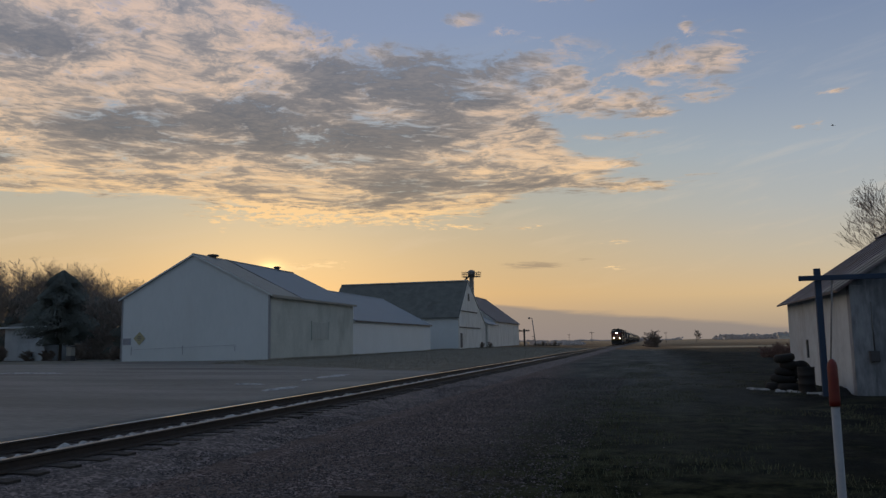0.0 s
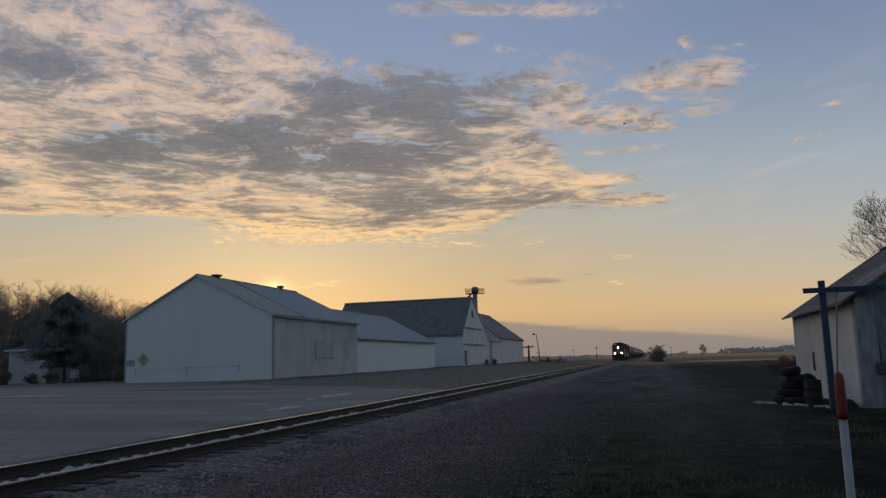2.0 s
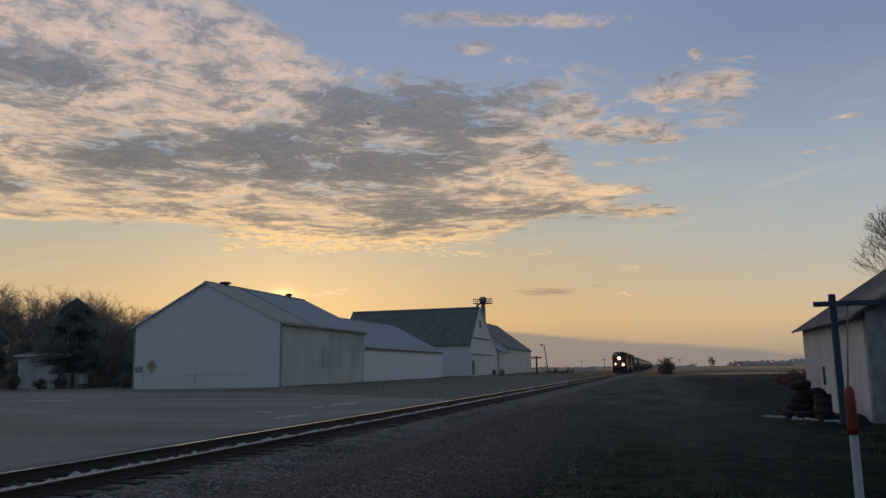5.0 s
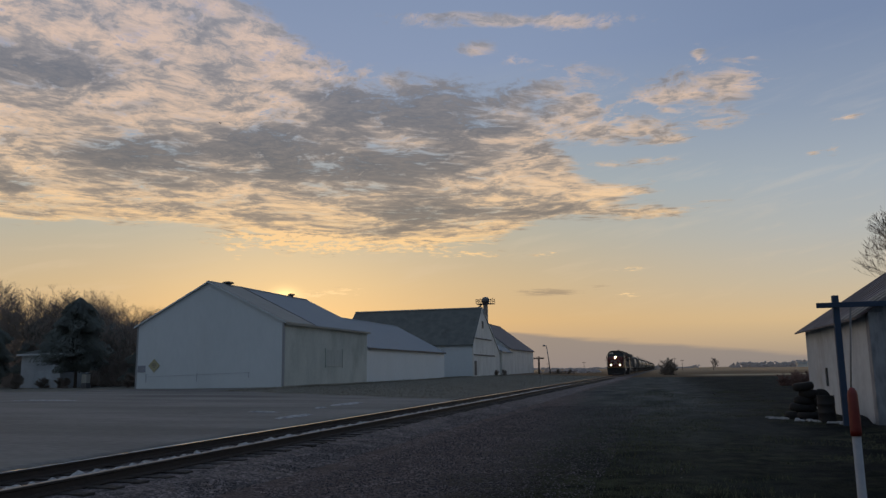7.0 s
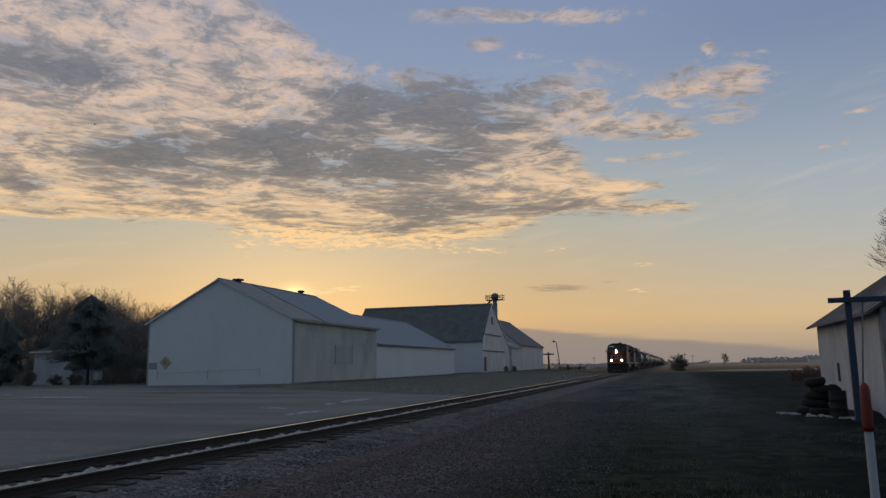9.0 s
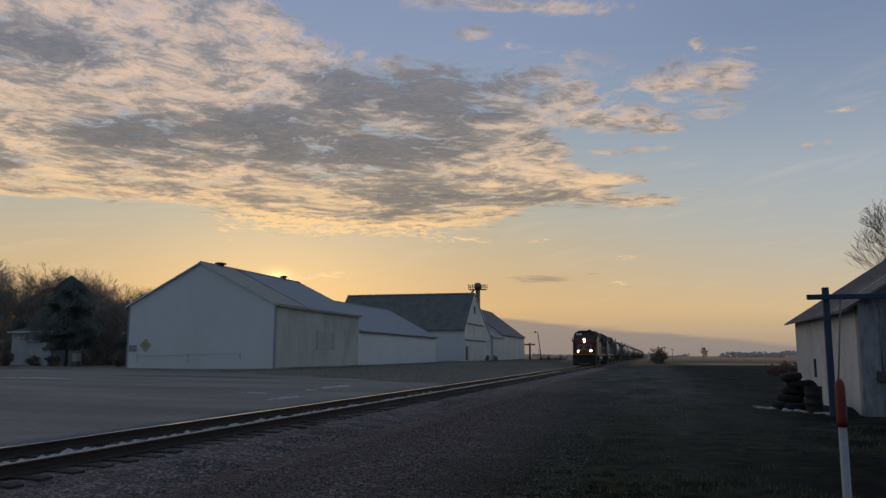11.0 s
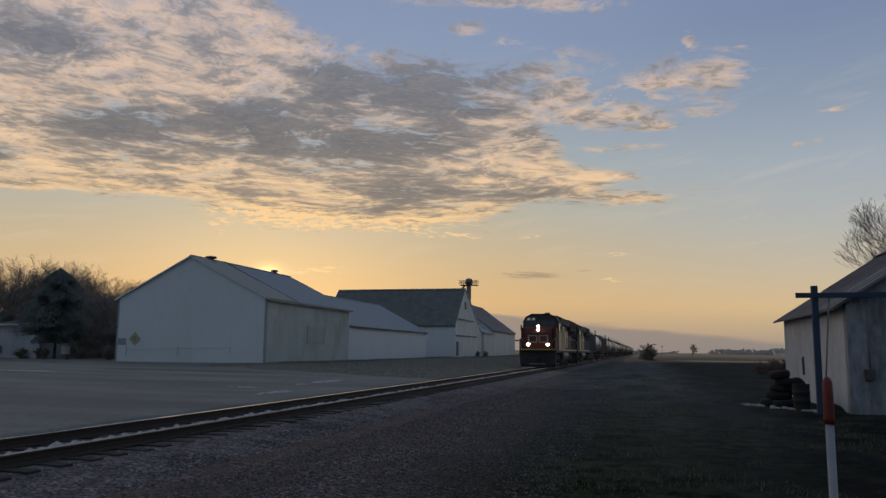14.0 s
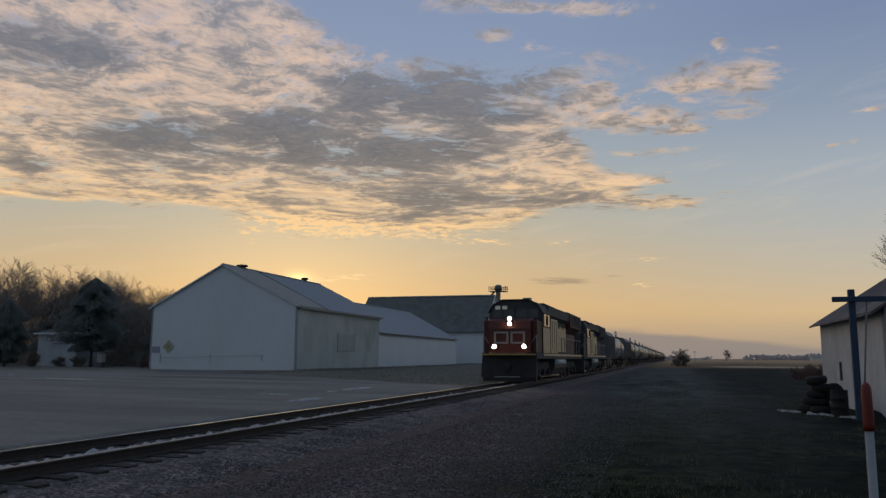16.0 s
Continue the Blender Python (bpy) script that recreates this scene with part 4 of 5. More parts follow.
def snow_ridge():
    """A broken line of ploughed snow lying just inside the rail."""
    bm = BM()
    last = None
    y = -6.0
    while y < 70:
        d = noise.noise(Vector((0, y * 0.35, 7))) + 0.8 * noise.noise(Vector((0, y * 2.2, 2))) + 0.7 * noise.noise(Vector((0, y * 7.0, 4)))
        w = max(0.0, 0.25 + 0.20 * d)
        h = max(0.0, 0.125 + 0.06 * noise.noise(Vector((3, y * 2.9, 0))) + 0.06 * noise.noise(Vector((1, y * 8.0, 0))))
        x1 = -8.02
        if w < 0.05:
            last = None
        else:
            row = [bm.verts.new(p) for p in ((x1, y, 0.19), (x1 - 0.02, y, 0.21 + h * 0.7), (x1 - w * 0.5, y, 0.21 + h), (x1 - w, y, 0.20 + h * 0.4), (x1 - w - 0.08, y, 0.17))]
            if last:
                for i in range(4):
                    bm.faces.new((last[i], row[i], row[i + 1], last[i + 1]))
            last = row
        y += 0.04
    bmesh.ops.recalc_face_normals(bm, faces=bm.faces)
    tagged(part("snow_ridge", bm, SNOW), "broken ridge of old snow lying between the rails", "snow", kind="stuff")


snow_ridge()


# ---- trees ----
def branch_mesh(name, pieces, material, parent, label="", sides=4):
    verts, faces = [], []
    for p, q, r0, r1 in pieces:
        d = (q - p).normalized()
        u = d.orthogonal().normalized()
        w = d.cross(u)
        b = len(verts)
        for c, r in ((p, r0), (q, r1)):
            for i in range(sides):
                a = i * math.tau / sides
                verts.append(c + (u * math.cos(a) + w * math.sin(a)) * r)
        for i in range(sides):
            faces.append((b + i, b + (i + 1) % sides, b + sides + (i + 1) % sides, b + sides + i))
    me = bpy.data.meshes.new(name)
    me.from_pydata([tuple(v) for v in verts], [], faces)
    me.materials.append(material)
    ob = new(name, me)
    ob.parent = parent
    if label:
        tagged(ob, label)
    return ob


def bare_tree(label, tall, seed, depth=5, group="", twig_r=0.012, spread=0.55, name="bare_tree", first=1, shorten=(0.5, 0.72)):
    rnd = random.Random(seed)
    tree = thing(name, label, "tree", (0, 0, 0), group)
    thick, thin = [], []

    def grow(p, d, length, r, level):
        n = 4 if level < 2 else 3 if level < 4 else 2
        for i in range(n):
            d = (d + Vector((rnd.uniform(-1, 1), rnd.uniform(-1, 1), rnd.uniform(-0.35, 0.55))) * (0.10 if level == 0 else 0.2)).normalized()
            q = p + d * (length / n)
            r2 = max(twig_r, r * 0.84)
            (thick if level < 2 else thin).append((p, q, r, r2))
            p, r = q, r2
            if level < depth and (i >= first or level):
                a = rnd.uniform(0, math.tau)
                side = Vector((math.cos(a), math.sin(a), rnd.uniform(-0.1, 0.7))).normalized()
                grow(p, (d * (1 - spread) + side * spread).normalized(), length * rnd.uniform(*shorten), max(twig_r, r * 0.55), level + 1)
        if level < depth:
            for _ in range(2):
                a = rnd.uniform(0, math.tau)
                side = Vector((math.cos(a), math.sin(a), 0.3))
                grow(p, (d * 0.7 + side * 0.42).normalized(), length * rnd.uniform(0.6, 0.75), max(twig_r, r * 0.75), level + 1)

    grow(Vector((0, 0, -0.2)), Vector((0, 0, 1)), tall * 0.4, tall * 0.020, 0)
    top = max(q.z for _, q, _, _ in thick + thin)
    s = tall / top
    for pieces in (thick, thin):
        pieces[:] = [(p * s, q * s, a, b) for p, q, a, b in pieces]
    branch_mesh("trunk", thick, BARK, tree, sides=6)
    branch_mesh("crown", thin, TWIG, tree, "dense crown of bare twigs", 3)
    return tree


def conifer(label, tall, wide, seed, low=0.08):
    rnd = random.Random(seed)
    tree = thing("conifer", label, "tree")
    part("trunk", tube(BM(), (0, 0, -0.2), (0, 0, tall * 0.97), tall * 0.018, 0.02, 8), BARK, tree)
    verts, faces = [], []
    for i in range(16000):
        h = rnd.random() ** 0.85
        z = tall * (low + (1 - low) * h)
        a = rnd.uniform(0, math.tau)
        reach = wide * (1 - h ** 3.0) ** 0.75 * min(1.0, 0.45 + 2.2 * h) * (0.72 + 0.75 * noise.noise(Vector((math.cos(a) * 1.6, math.sin(a) * 1.6 + seed * 5, z * 0.9))))
        r = reach * math.sqrt(rnd.uniform(0.15, 1.0))
        c = Vector((r * math.cos(a), r * math.sin(a), z - 0.25 * r))
        out = Vector((math.cos(a), math.sin(a), -0.35)) * rnd.uniform(0.12, 0.32)
        side = Vector((-math.sin(a), math.cos(a), rnd.uniform(-0.3, 0.3))) * rnd.uniform(0.04, 0.10)
        b = len(verts)
        verts += [c - side, c + side, c + out, c + Vector((0, 0, 0.10))]
        faces += [(b, b + 1, b + 2), (b, b + 2, b + 3), (b + 1, b + 3, b + 2)]
    me = bpy.data.meshes.new("crown")
    me.from_pydata([tuple(v) for v in verts], [], faces)
    me.materials.append(NEEDLE)
    ob = new("crown", me)
    ob.parent = tree
    return tree


def crown_line(x, y):
    """How high the grove stands: tall to the west, lower and lower towards the barn."""
    west = math.degrees(math.atan2(-x, y))
    rise = 6.1 if west > 42.5 else 4.3 + (west - 35.5) * 0.257 if west > 35.5 else 4.3
    return EYE_Z + math.hypot(x, y) * math.tan(radians(rise))


def planting():
    rnd = random.Random(11)
    kinds = [bare_tree("tall leafless deciduous tree in the grove behind the yard", 11.5, 31 + i, 5, "grove of bare trees", 0.010, 0.5) for i in range(4)]
    spots = [(-77 + 1.55 * i + rnd.uniform(-0.5, 0.5), 77 + (i * 7) % 13) for i in range(18)] + [(-84, 79), (-90, 88), (-81, 92), (-74, 97), (-68, 101), (-61, 98), (-87, 100), (-55.5, 92), (-50.5, 86), (-59, 95)]
    for i, (x, y) in enumerate(spots):
        s = (crown_line(x, y) - height(x, y)) / 11.5 * rnd.uniform(0.93, 1.05)
        turn = rnd.uniform(0, 360)
        t = kinds[i] if i < 4 else copy_thing(kinds[i % 4], pose(x, y, height(x, y), 0, 0, turn))
        if i < 4:
            t.matrix_basis = pose(x, y, height(x, y), 0, 0, turn)
        t.scale = (s, s, s)
    for x, y, tall, wide, seed in ((-61.2, 69.5, 9.7, 4.0, 1), (-71.0, 67.5, 7.4, 2.8, 2), (-64.5, 79, 7.5, 3.4, 3), (-56.0, 76, 6.6, 3.6, 4), (-69, 76, 8.0, 3.4, 5), (-52.5, 74, 5.2, 2.8, 6), (-68.2, 68.5, 1.5, 1.6, 8), (-61.0, 68.0, 1.0, 1.2, 9), (-58.2, 68.5, 1.6, 1.8, 10), (-53.5, 68.5, 1.4, 1.8, 11), (-74, 78, 8.5, 3.6, 7), (-66.2, 70.3, 1.1, 1.5, 12), (-69.6, 70.2, 1.3, 1.5, 13), (-64.2, 70.6, 1.0, 1.5, 14)):
        if seed >= 8:
            c = bare_tree("dark tangled shrub in front of the white house", tall * 1.15, seed, 5, "shrubs by the white house", 0.016, 0.8, "shrub", 0)
            c.location = (x, y, height(x, y))
            continue
        c = conifer("dark evergreen tree at the edge of the grove", tall, wide, seed, 0.2 if seed == 1 else 0.08)
        c.location = (x, y, height(x, y))
    # tree behind the shed
    t = bare_tree("large leafless tree behind the old shed", 15.5, 83, 6, "", 0.008, 0.44, "bare_tree", 0, (0.55, 0.74))
    t.matrix_basis = pose(21.9, 62, 0, 0, 0, 40)
    # scrub beside the line
    for x, y, s, seed in ((0.4, 176, 0.98, 5), (1.7, 178, 0.75, 6)):
        b = bare_tree("rounded leafless bush beside the railway", 4.6 * s, seed, 5, "", 0.022, 0.8, "bush", 0)
        b.matrix_basis = pose(x, y, -0.6, 0, 0, seed * 30)
        for ch in b.children:
            ch.data.materials[0] = TWIG
    for x, y, seed in ((-28.6, 134.5, 40), (-28.2, 139.0, 41), (-21.5, 163.0, 42), (-19.5, 168.0, 43)):
        b = bare_tree("low scrubby bush growing by the far barns", 1.2, seed, 4, "scrub by the barns", 0.02, 0.8, "bush", 0)
        b.matrix_basis = pose(x, y, height(x, y) - 0.1)
    b = bare_tree("small bare tree out in the fields", 6.6, 9, 4, "", 0.03, 0.6)
    b.matrix_basis = pose(23.4, 400, -0.3)
    for i in range(9):
        x, y = 10.1 + i * 0.38, 72 + (i * 5) % 9
        b = bare_tree("low reddish brush beyond the shed", 1.3 + 0.25 * (i % 3), 60 + i, 4, "reddish brush", 0.014, 0.85, "brush", 0)
        b.matrix_basis = pose(x, y, -0.45)
        for ch in b.children:
            ch.data.materials[0] = REDBRUSH


planting()


def undergrowth():
    """Dense leafless brush that fills the grove from the ground up."""
    rnd = random.Random(5)
    verts, faces = [], []
    for i in range(85000):
        x = rnd.uniform(-105, -49)
        y = 75.5 + 15 * rnd.random() ** 1.8
        top = 0.82 * crown_line(x, y) * (0.80 + 0.3 * noise.noise(Vector((x * 0.25, y * 0.25, 2))))
        z = height(x, y) + top * rnd.random() ** 1.5
        d = Vector((rnd.uniform(-0.7, 0.7), rnd.uniform(-0.5, 0.5), rnd.uniform(0.2, 1.0))).normalized() * rnd.uniform(0.4, 1.2)
        w = Vector((d.z, 0, -d.x)).normalized() * rnd.uniform(0.015, 0.045)
        c = Vector((x, y, z))
        b = len(verts)
        verts += [tuple(c - w), tuple(c + w), tuple(c + d)]
        faces.append((b, b + 1, b + 2))
    me = bpy.data.meshes.new("undergrowth")
    me.from_pydata(verts, [], faces)
    me.materials.append(TWIG)
    tagged(new("undergrowth", me), "dense dark brush between the grove's trunks", "brush", kind="stuff")


undergrowth()


def far_woods():
    """Low woods and farm roofs along the horizon."""
    rnd = random.Random(21)
    verts, faces = [], []

    def clump(x, y, z, r):
        b = len(verts)
        for i in range(6):
            a = i * math.tau / 6 + rnd.uniform(-0.3, 0.3)
            verts.append((x + r * math.cos(a), y + r * math.sin(a) * 0.6, z + rnd.uniform(-0.5, 0.2) * r))
        verts.append((x + rnd.uniform(-0.3, 0.3) * r, y, z + r * rnd.uniform(0.7, 1.2)))
        for i in range(6):
            faces.append((b + i, b + (i + 1) % 6, b + 6))

    for i in range(520):
        x = rnd.uniform(95, 330)
        y = 1150 + rnd.uniform(-40, 60)
        tall = 7.5 * (0.55 + 0.5 * noise.noise(Vector((x * 0.03, 0, 1)))) + 2
        for _ in range(3):
            clump(x + rnd.uniform(-2, 2), y, rnd.uniform(0.0, tall), rnd.uniform(1.0, 2.4))
    for i in range(420):
        x = rnd.uniform(-420, 60)
        y = 1500 + rnd.uniform(-60, 60)
        tall = max(1.0, 7.0 * (0.35 + 0.8 * noise.noise(Vector((x * 0.02, 4, 1)))))
        for _ in range(3):
            clump(x + rnd.uniform(-2, 2), y, rnd.uniform(0.0, tall), rnd.uniform(1.2, 2.6))
    for i in range(120):
        x = -15 - abs(rnd.gauss(0, 7))
        clump(x - 3, 210 + rnd.uniform(-18, 30), 0.5 + rnd.uniform(-0.2, 0.7), rnd.uniform(0.5, 1.0))
    me = bpy.data.meshes.new("far_woods")
    me.from_pydata(verts, [], faces)
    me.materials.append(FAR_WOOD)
    tagged(new("far_woods", me), "low woods and scrub along the horizon, coloured pale for haze", "woods", kind="stuff")
    barn = thing("distant_farm_roof", "long pale roof of a farm on the horizon", "barn", (190, 1090, 0))
    part("wall", box(BM(), -22, 22, 0, 12, 0, 4.0), WHITE_BOARD, barn)
    part("roof", prism(BM(), [(-1, 4), (6, 6.5), (13, 4)], -23, 23, "x"), TAN_ROOF, barn)
    pole = thing("distant_pole", "distant wooden line pole", "pole", (4.4, 330, -0.3), "distant line poles")
    part("pole", tube(BM(), (0, 0, 0), (0, 0, 6.0), 0.11, 0.08, 8), OLD_WOOD, pole)
    part("crossarm", box(BM(), -0.9, 0.9, -0.08, 0.08, 5.3, 5.48), OLD_WOOD, pole)
    for x, y in ((-22.7, 330), (9.5, 420), (-42, 430), (-75, 520)):
        copy_thing(pole, pose(x, y, -0.3))


far_woods()


# ---- grass and gravel underfoot ----
def loose_cover():
    rnd = random.Random(8)
    verts, faces = [], []
    for i in range(44000):
        y = 4.5 + 32 * rnd.random() ** 1.5
        x = -7.32 + 6.3 * rnd.random() ** 1.25 + (0 if rnd.random() < 0.93 else rnd.uniform(0, 1.5))
        r = rnd.uniform(0.007, 0.021) * (1.5 if rnd.random() < 0.05 else 1)
        z = height(x, y) + r * 0.35
        if x < -5.9:
            z = (-0.02 + (-5.9 - x) * 0.141 if x > -6.75 else 0.10 + (-6.75 - x) * 0.07) + r * 0.4
        b = len(verts)
        a0 = rnd.uniform(0, 2)
        for k in range(4):
            a = a0 + k * math.tau / 4
            verts.append((x + r * rnd.uniform(0.7, 1.3) * math.cos(a), y + r * rnd.uniform(0.7, 1.3) * math.sin(a), z + rnd.uniform(-0.2, 0.2) * r))
        verts.append((x, y, z + r * rnd.uniform(0.5, 0.9)))
        verts.append((x, y, z - r * 0.5))
        for k in range(4):
            faces += [(b + k, b + (k + 1) % 4, b + 4), (b + (k + 1) % 4, b + k, b + 5)]
    me = bpy.data.meshes.new("gravel")
    me.from_pydata(verts, [], faces)
    me.materials.append(STONE)
    tagged(new("gravel", me), "loose grey-brown gravel along the track", "gravel", kind="stuff")
    for name, mat, count, zone, label in (("turf", GREEN_GRASS, 46000, "near", "short dark winter grass"), ("dry_grass", DRY_GRASS, 24000, "bank", "dry grass and weeds along the barns and track")):
        verts, faces = [], []
        for i in range(count):
            if zone == "near":
                y = 4.5 + 56 * rnd.random() ** 2.0
                x = rnd.uniform(-2.6, 6.0)
                if noise.noise(Vector((x * 0.6, y * 0.6, 1))) < -0.15 + 0.3 * min(1.0, max(0.0, x)) or x > 5.2 and y > 24 or x < -1.2 and rnd.random() < 0.6:
                    continue
                tall = rnd.uniform(0.03, 0.08) * (1.0 + 1.1 * max(0.0, noise.noise(Vector((x * 1.7, y * 1.7, 4)))))
            else:
                y = rnd.uniform(38, 150)
                x = -10.2 - rnd.random() * 20 if rnd.random() < 0.75 else -31.8 + rnd.random() * 1.5
                if in_lot(x, y) or y < 63 and x < -31.0:
                    continue
                tall = rnd.uniform(0.03, 0.14) * (1.8 if x < -29 else 1)
            z = height(x, y) - 0.01
            a = rnd.uniform(0, math.tau)
            w = 0.010 if zone == "near" else 0.018
            dx, dy = math.cos(a) * w, math.sin(a) * w
            lx, ly = rnd.uniform(-0.6, 0.6) * tall, rnd.uniform(-0.6, 0.6) * tall
            b = len(verts)
            verts += [(x - dx, y - dy, z), (x + dx, y + dy, z), (x + lx, y + ly, z + tall)]
            faces.append((b, b + 1, b + 2))
        me = bpy.data.meshes.new(name)
        me.from_pydata(verts, [], faces)
        me.materials.append(mat)
        tagged(new(name, me), label, "grass", kind="stuff")


loose_cover()


# ---- train ----
AXLE_R = 0.51


def wheelset(parent, y, keep):
    bm = BM()
    for s in (-1, 1):
        lathe(bm, [(AXLE_R - 0.02, s * 0.66), (AXLE_R + 0.025, s * 0.665), (AXLE_R + 0.02, s * 0.69), (AXLE_R, s * 0.70), (AXLE_R - 0.01, s * 0.79), (0.40, s * 0.80), (0.38, s * 0.74), (0.16, s * 0.74), (0.15, s * 0.82), (0.05, s * 0.82)], 20, "x")
    tube(bm, (-0.7, 0, 0), (0.7, 0, 0), 0.09, seg=10)
    ob = part("wheelset", bm, WHEEL, parent)
    ob.location = (0, y, AXLE_R)
    keep.append((ob, y))


def loco(label, group, red_front, spins):
    """A six-axle road locomotive: front at y = 0, rail top at z = 0, running towards -y."""
    ob = thing("locomotive", label, "locomotive", (TRACK_X, 0, RAIL_TOP), group)
    front, side = (LOCO_RED, LOCO_PALE) if red_front else (LOCO_BLACK, LOCO_PALE)
    part("underframe", box(BM(), -1.52, 1.52, 0.9, 21.4, 1.30, 1.62, 0.03), LOCO_BLACK, ob)
    part("sill_stripe", box(BM(), 1.52, 1.535, 3.2, 21.2, 1.48, 1.60), LOCO_PALE, ob, "thin pale stripe along the sill")
    part("anticlimber", prism(BM(), [(-1.45, 0.72), (-1.0, 0.45), (1.0, 0.45), (1.45, 0.72), (1.45, 0.95), (-1.45, 0.95)], 1.50, 1.57, "z"), LOCO_GOLD, ob, "yellow-edged step plate")
    pilot = part("pilot", prism(BM(), [(0.62, 0.32), (0.86, 1.42), (1.1, 1.42), (1.05, 0.32)], -1.5, 1.5, "x"), UNDER, ob)
    part("plow", prism(BM(), [(-1.45, 0.85), (0, 0.36), (1.45, 0.85), (1.45, 0.95), (0, 0.5), (-1.45, 0.95)], 0.10, 0.75, "z"), UNDER, pilot, "black snow plough")
    part("plow_edge", box(BM(), -0.7, 0.7, 0.33, 0.36, 0.33, 0.38), LOCO_WHITE, pilot, "pale worn edge")
    part("coupler", box(BM(), -0.16, 0.16, 0.0, 0.8, 0.72, 1.02, 0.05), UNDER, ob)
    # nose
    part("nose", prism(BM(), [(1.0, 1.62), (1.0, 2.95), (1.12, 3.35), (1.5, 3.52), (2.75, 3.58), (2.75, 1.62)], -1.18, 1.18, "x"), front, ob, "red sloped nose" if red_front else "")
    part("nose_side", box(BM(), -1.50, -1.181, 1.25, 2.75, 1.62, 3.42, 0.06), front, ob)
    part("nose_side", box(BM(), 1.181, 1.50, 1.25, 2.75, 1.62, 3.42, 0.06), front, ob)
    # plain white bars on the nose
    for x0, x1 in ((-0.86, -0.06), (0.06, 0.86)):
        if red_front:
            for a, b, c, d in ((x0, x1, 2.12, 2.22), (x0, x1, 2.68, 2.78), (x0, x0 + 0.11, 2.221, 2.679), (x1 - 0.11, x1, 2.221, 2.679)):
                part("nose_bar", box(BM(), a, b, 0.978, 0.999, c, d), LOCO_WHITE, ob, "plain pale painted bar")
    # cab
    cab = part("cab", prism(BM(), [(-1.55, 1.62), (1.55, 1.62), (1.55, 3.75), (1.30, 4.35), (0.75, 4.62), (-0.75, 4.62), (-1.30, 4.35), (-1.55, 3.75)], 2.75, 5.3), LOCO_BLACK, ob)
    part("cab_roof", prism(BM(), [(-1.58, 3.9), (-1.30, 4.40), (-0.75, 4.67), (0.75, 4.67), (1.30, 4.40), (1.58, 3.9), (1.30, 4.34), (0.75, 4.61), (-0.75, 4.61), (-1.30, 4.34)], 2.6, 5.35), LOCO_BLACK, ob)
    part("cab_face", prism(BM(), [(-1.5, 3.45), (1.5, 3.45), (1.5, 3.78), (1.28, 4.3), (0.74, 4.56), (-0.74, 4.56), (-1.28, 4.3), (-1.5, 3.78)], 2.70, 2.75), LOCO_BLACK, ob)
    for x0, x1 in ((-1.32, -0.78), (-0.70, -0.06), (0.06, 0.70), (0.78, 1.32)):
        part("windshield", box(BM(), x0, x1, 2.68, 2.702, 3.62, 4.08), PANE, cab)
    for x in (-1.02, -0.62):
        part("number_board", box(BM(), x - 0.14, x + 0.14, 2.655, 2.69, 4.10, 4.30), NUMBER_GLOW, ob, "small white number board, its faint glow imitating reflections")
    for s in (-1, 1):
        for y in (3.2, 4.3):
            part("side_window", box(BM(), s * 1.56 - 0.012, s * 1.56 + 0.012, y, y + 0.8, 3.15, 3.85), PANE, cab)
        part("mirror", box(BM(), s * 1.75 - 0.06, s * 1.75 + 0.06, 3.0, 3.06, 3.2, 3.7), LOCO_BLACK, cab)
    # lights
    for x, z, r in ((0.0, 3.49, 0.104), (0.0, 3.21, 0.104), (-0.82, 1.97, 0.114), (0.82, 1.97, 0.114)):
        y = 0.92 if z < 2 else (0.98 if z < 3.2 else 1.06)
        if not red_front:
            continue
        part("headlight" if z > 2 else "ditch_light", lathe(BM(), [(r * 1.35, y + 0.35), (r * 1.35, y + 0.0), (r * 1.15, y - 0.03)], 14, "y", (x, 0, z)), LOCO_BLACK, ob)
        part("lit_lens", lathe(BM(), [(r, y - 0.036), (r * 0.8, y - 0.06), (r * 0.3, y - 0.075)], 14, "y", (x, 0, z)), LAMP_GLOW, ob, "glowing warm white lamp lens")
    # long hood with pale doors
    part("hood", prism(BM(), [(-1.2, 1.62), (1.2, 1.62), (1.2, 3.7), (1.48, 3.9), (1.48, 4.45), (1.2, 4.6), (-1.2, 4.6), (-1.48, 4.45), (-1.48, 3.9), (-1.2, 3.7)], 5.3, 14.6), LOCO_BLACK, ob)
    part("radiator_house", prism(BM(), [(-1.02, 1.62), (1.02, 1.62), (1.02, 3.1), (1.56, 3.55), (1.56, 4.5), (1.3, 4.62), (-1.3, 4.62), (-1.56, 4.5), (-1.56, 3.55), (-1.02, 3.1)], 14.6, 21.0), front, ob, "dark red radiator section" if red_front else "")
    for s in (-1, 1):
        for i in range(3):
            part("radiator_grille", box(BM(), s * 1.565 - 0.012, s * 1.565 + 0.012, 15.0 + i * 2.0, 16.7 + i * 2.0, 3.65, 4.4), UNDER, ob)
        # cabinets ahead, then hood doors
        part("electrical_cabinet", box(BM(), min(s * 1.2, s * 1.54), max(s * 1.2, s * 1.54), 5.32, 8.6, 1.64, 3.72, 0.05), side, ob, "pale electrical cabinet")
        part("cab_side_panel", box(BM(), min(s * 1.551, s * 1.58), max(s * 1.551, s * 1.58), 2.8, 5.28, 1.64, 3.08, 0.01), side, ob, "pale lower cab side")
        part("rear_window_post", box(BM(), min(s * 1.40, s * 1.46), max(s * 1.40, s * 1.46), 5.36, 5.50, 3.74, 4.42), LOCO_PALE, ob)
        part("cab_step_post", box(BM(), min(s * 1.56, s * 1.6), max(s * 1.56, s * 1.6), 5.25, 5.32, 1.64, 3.9), LOCO_BLACK, ob)
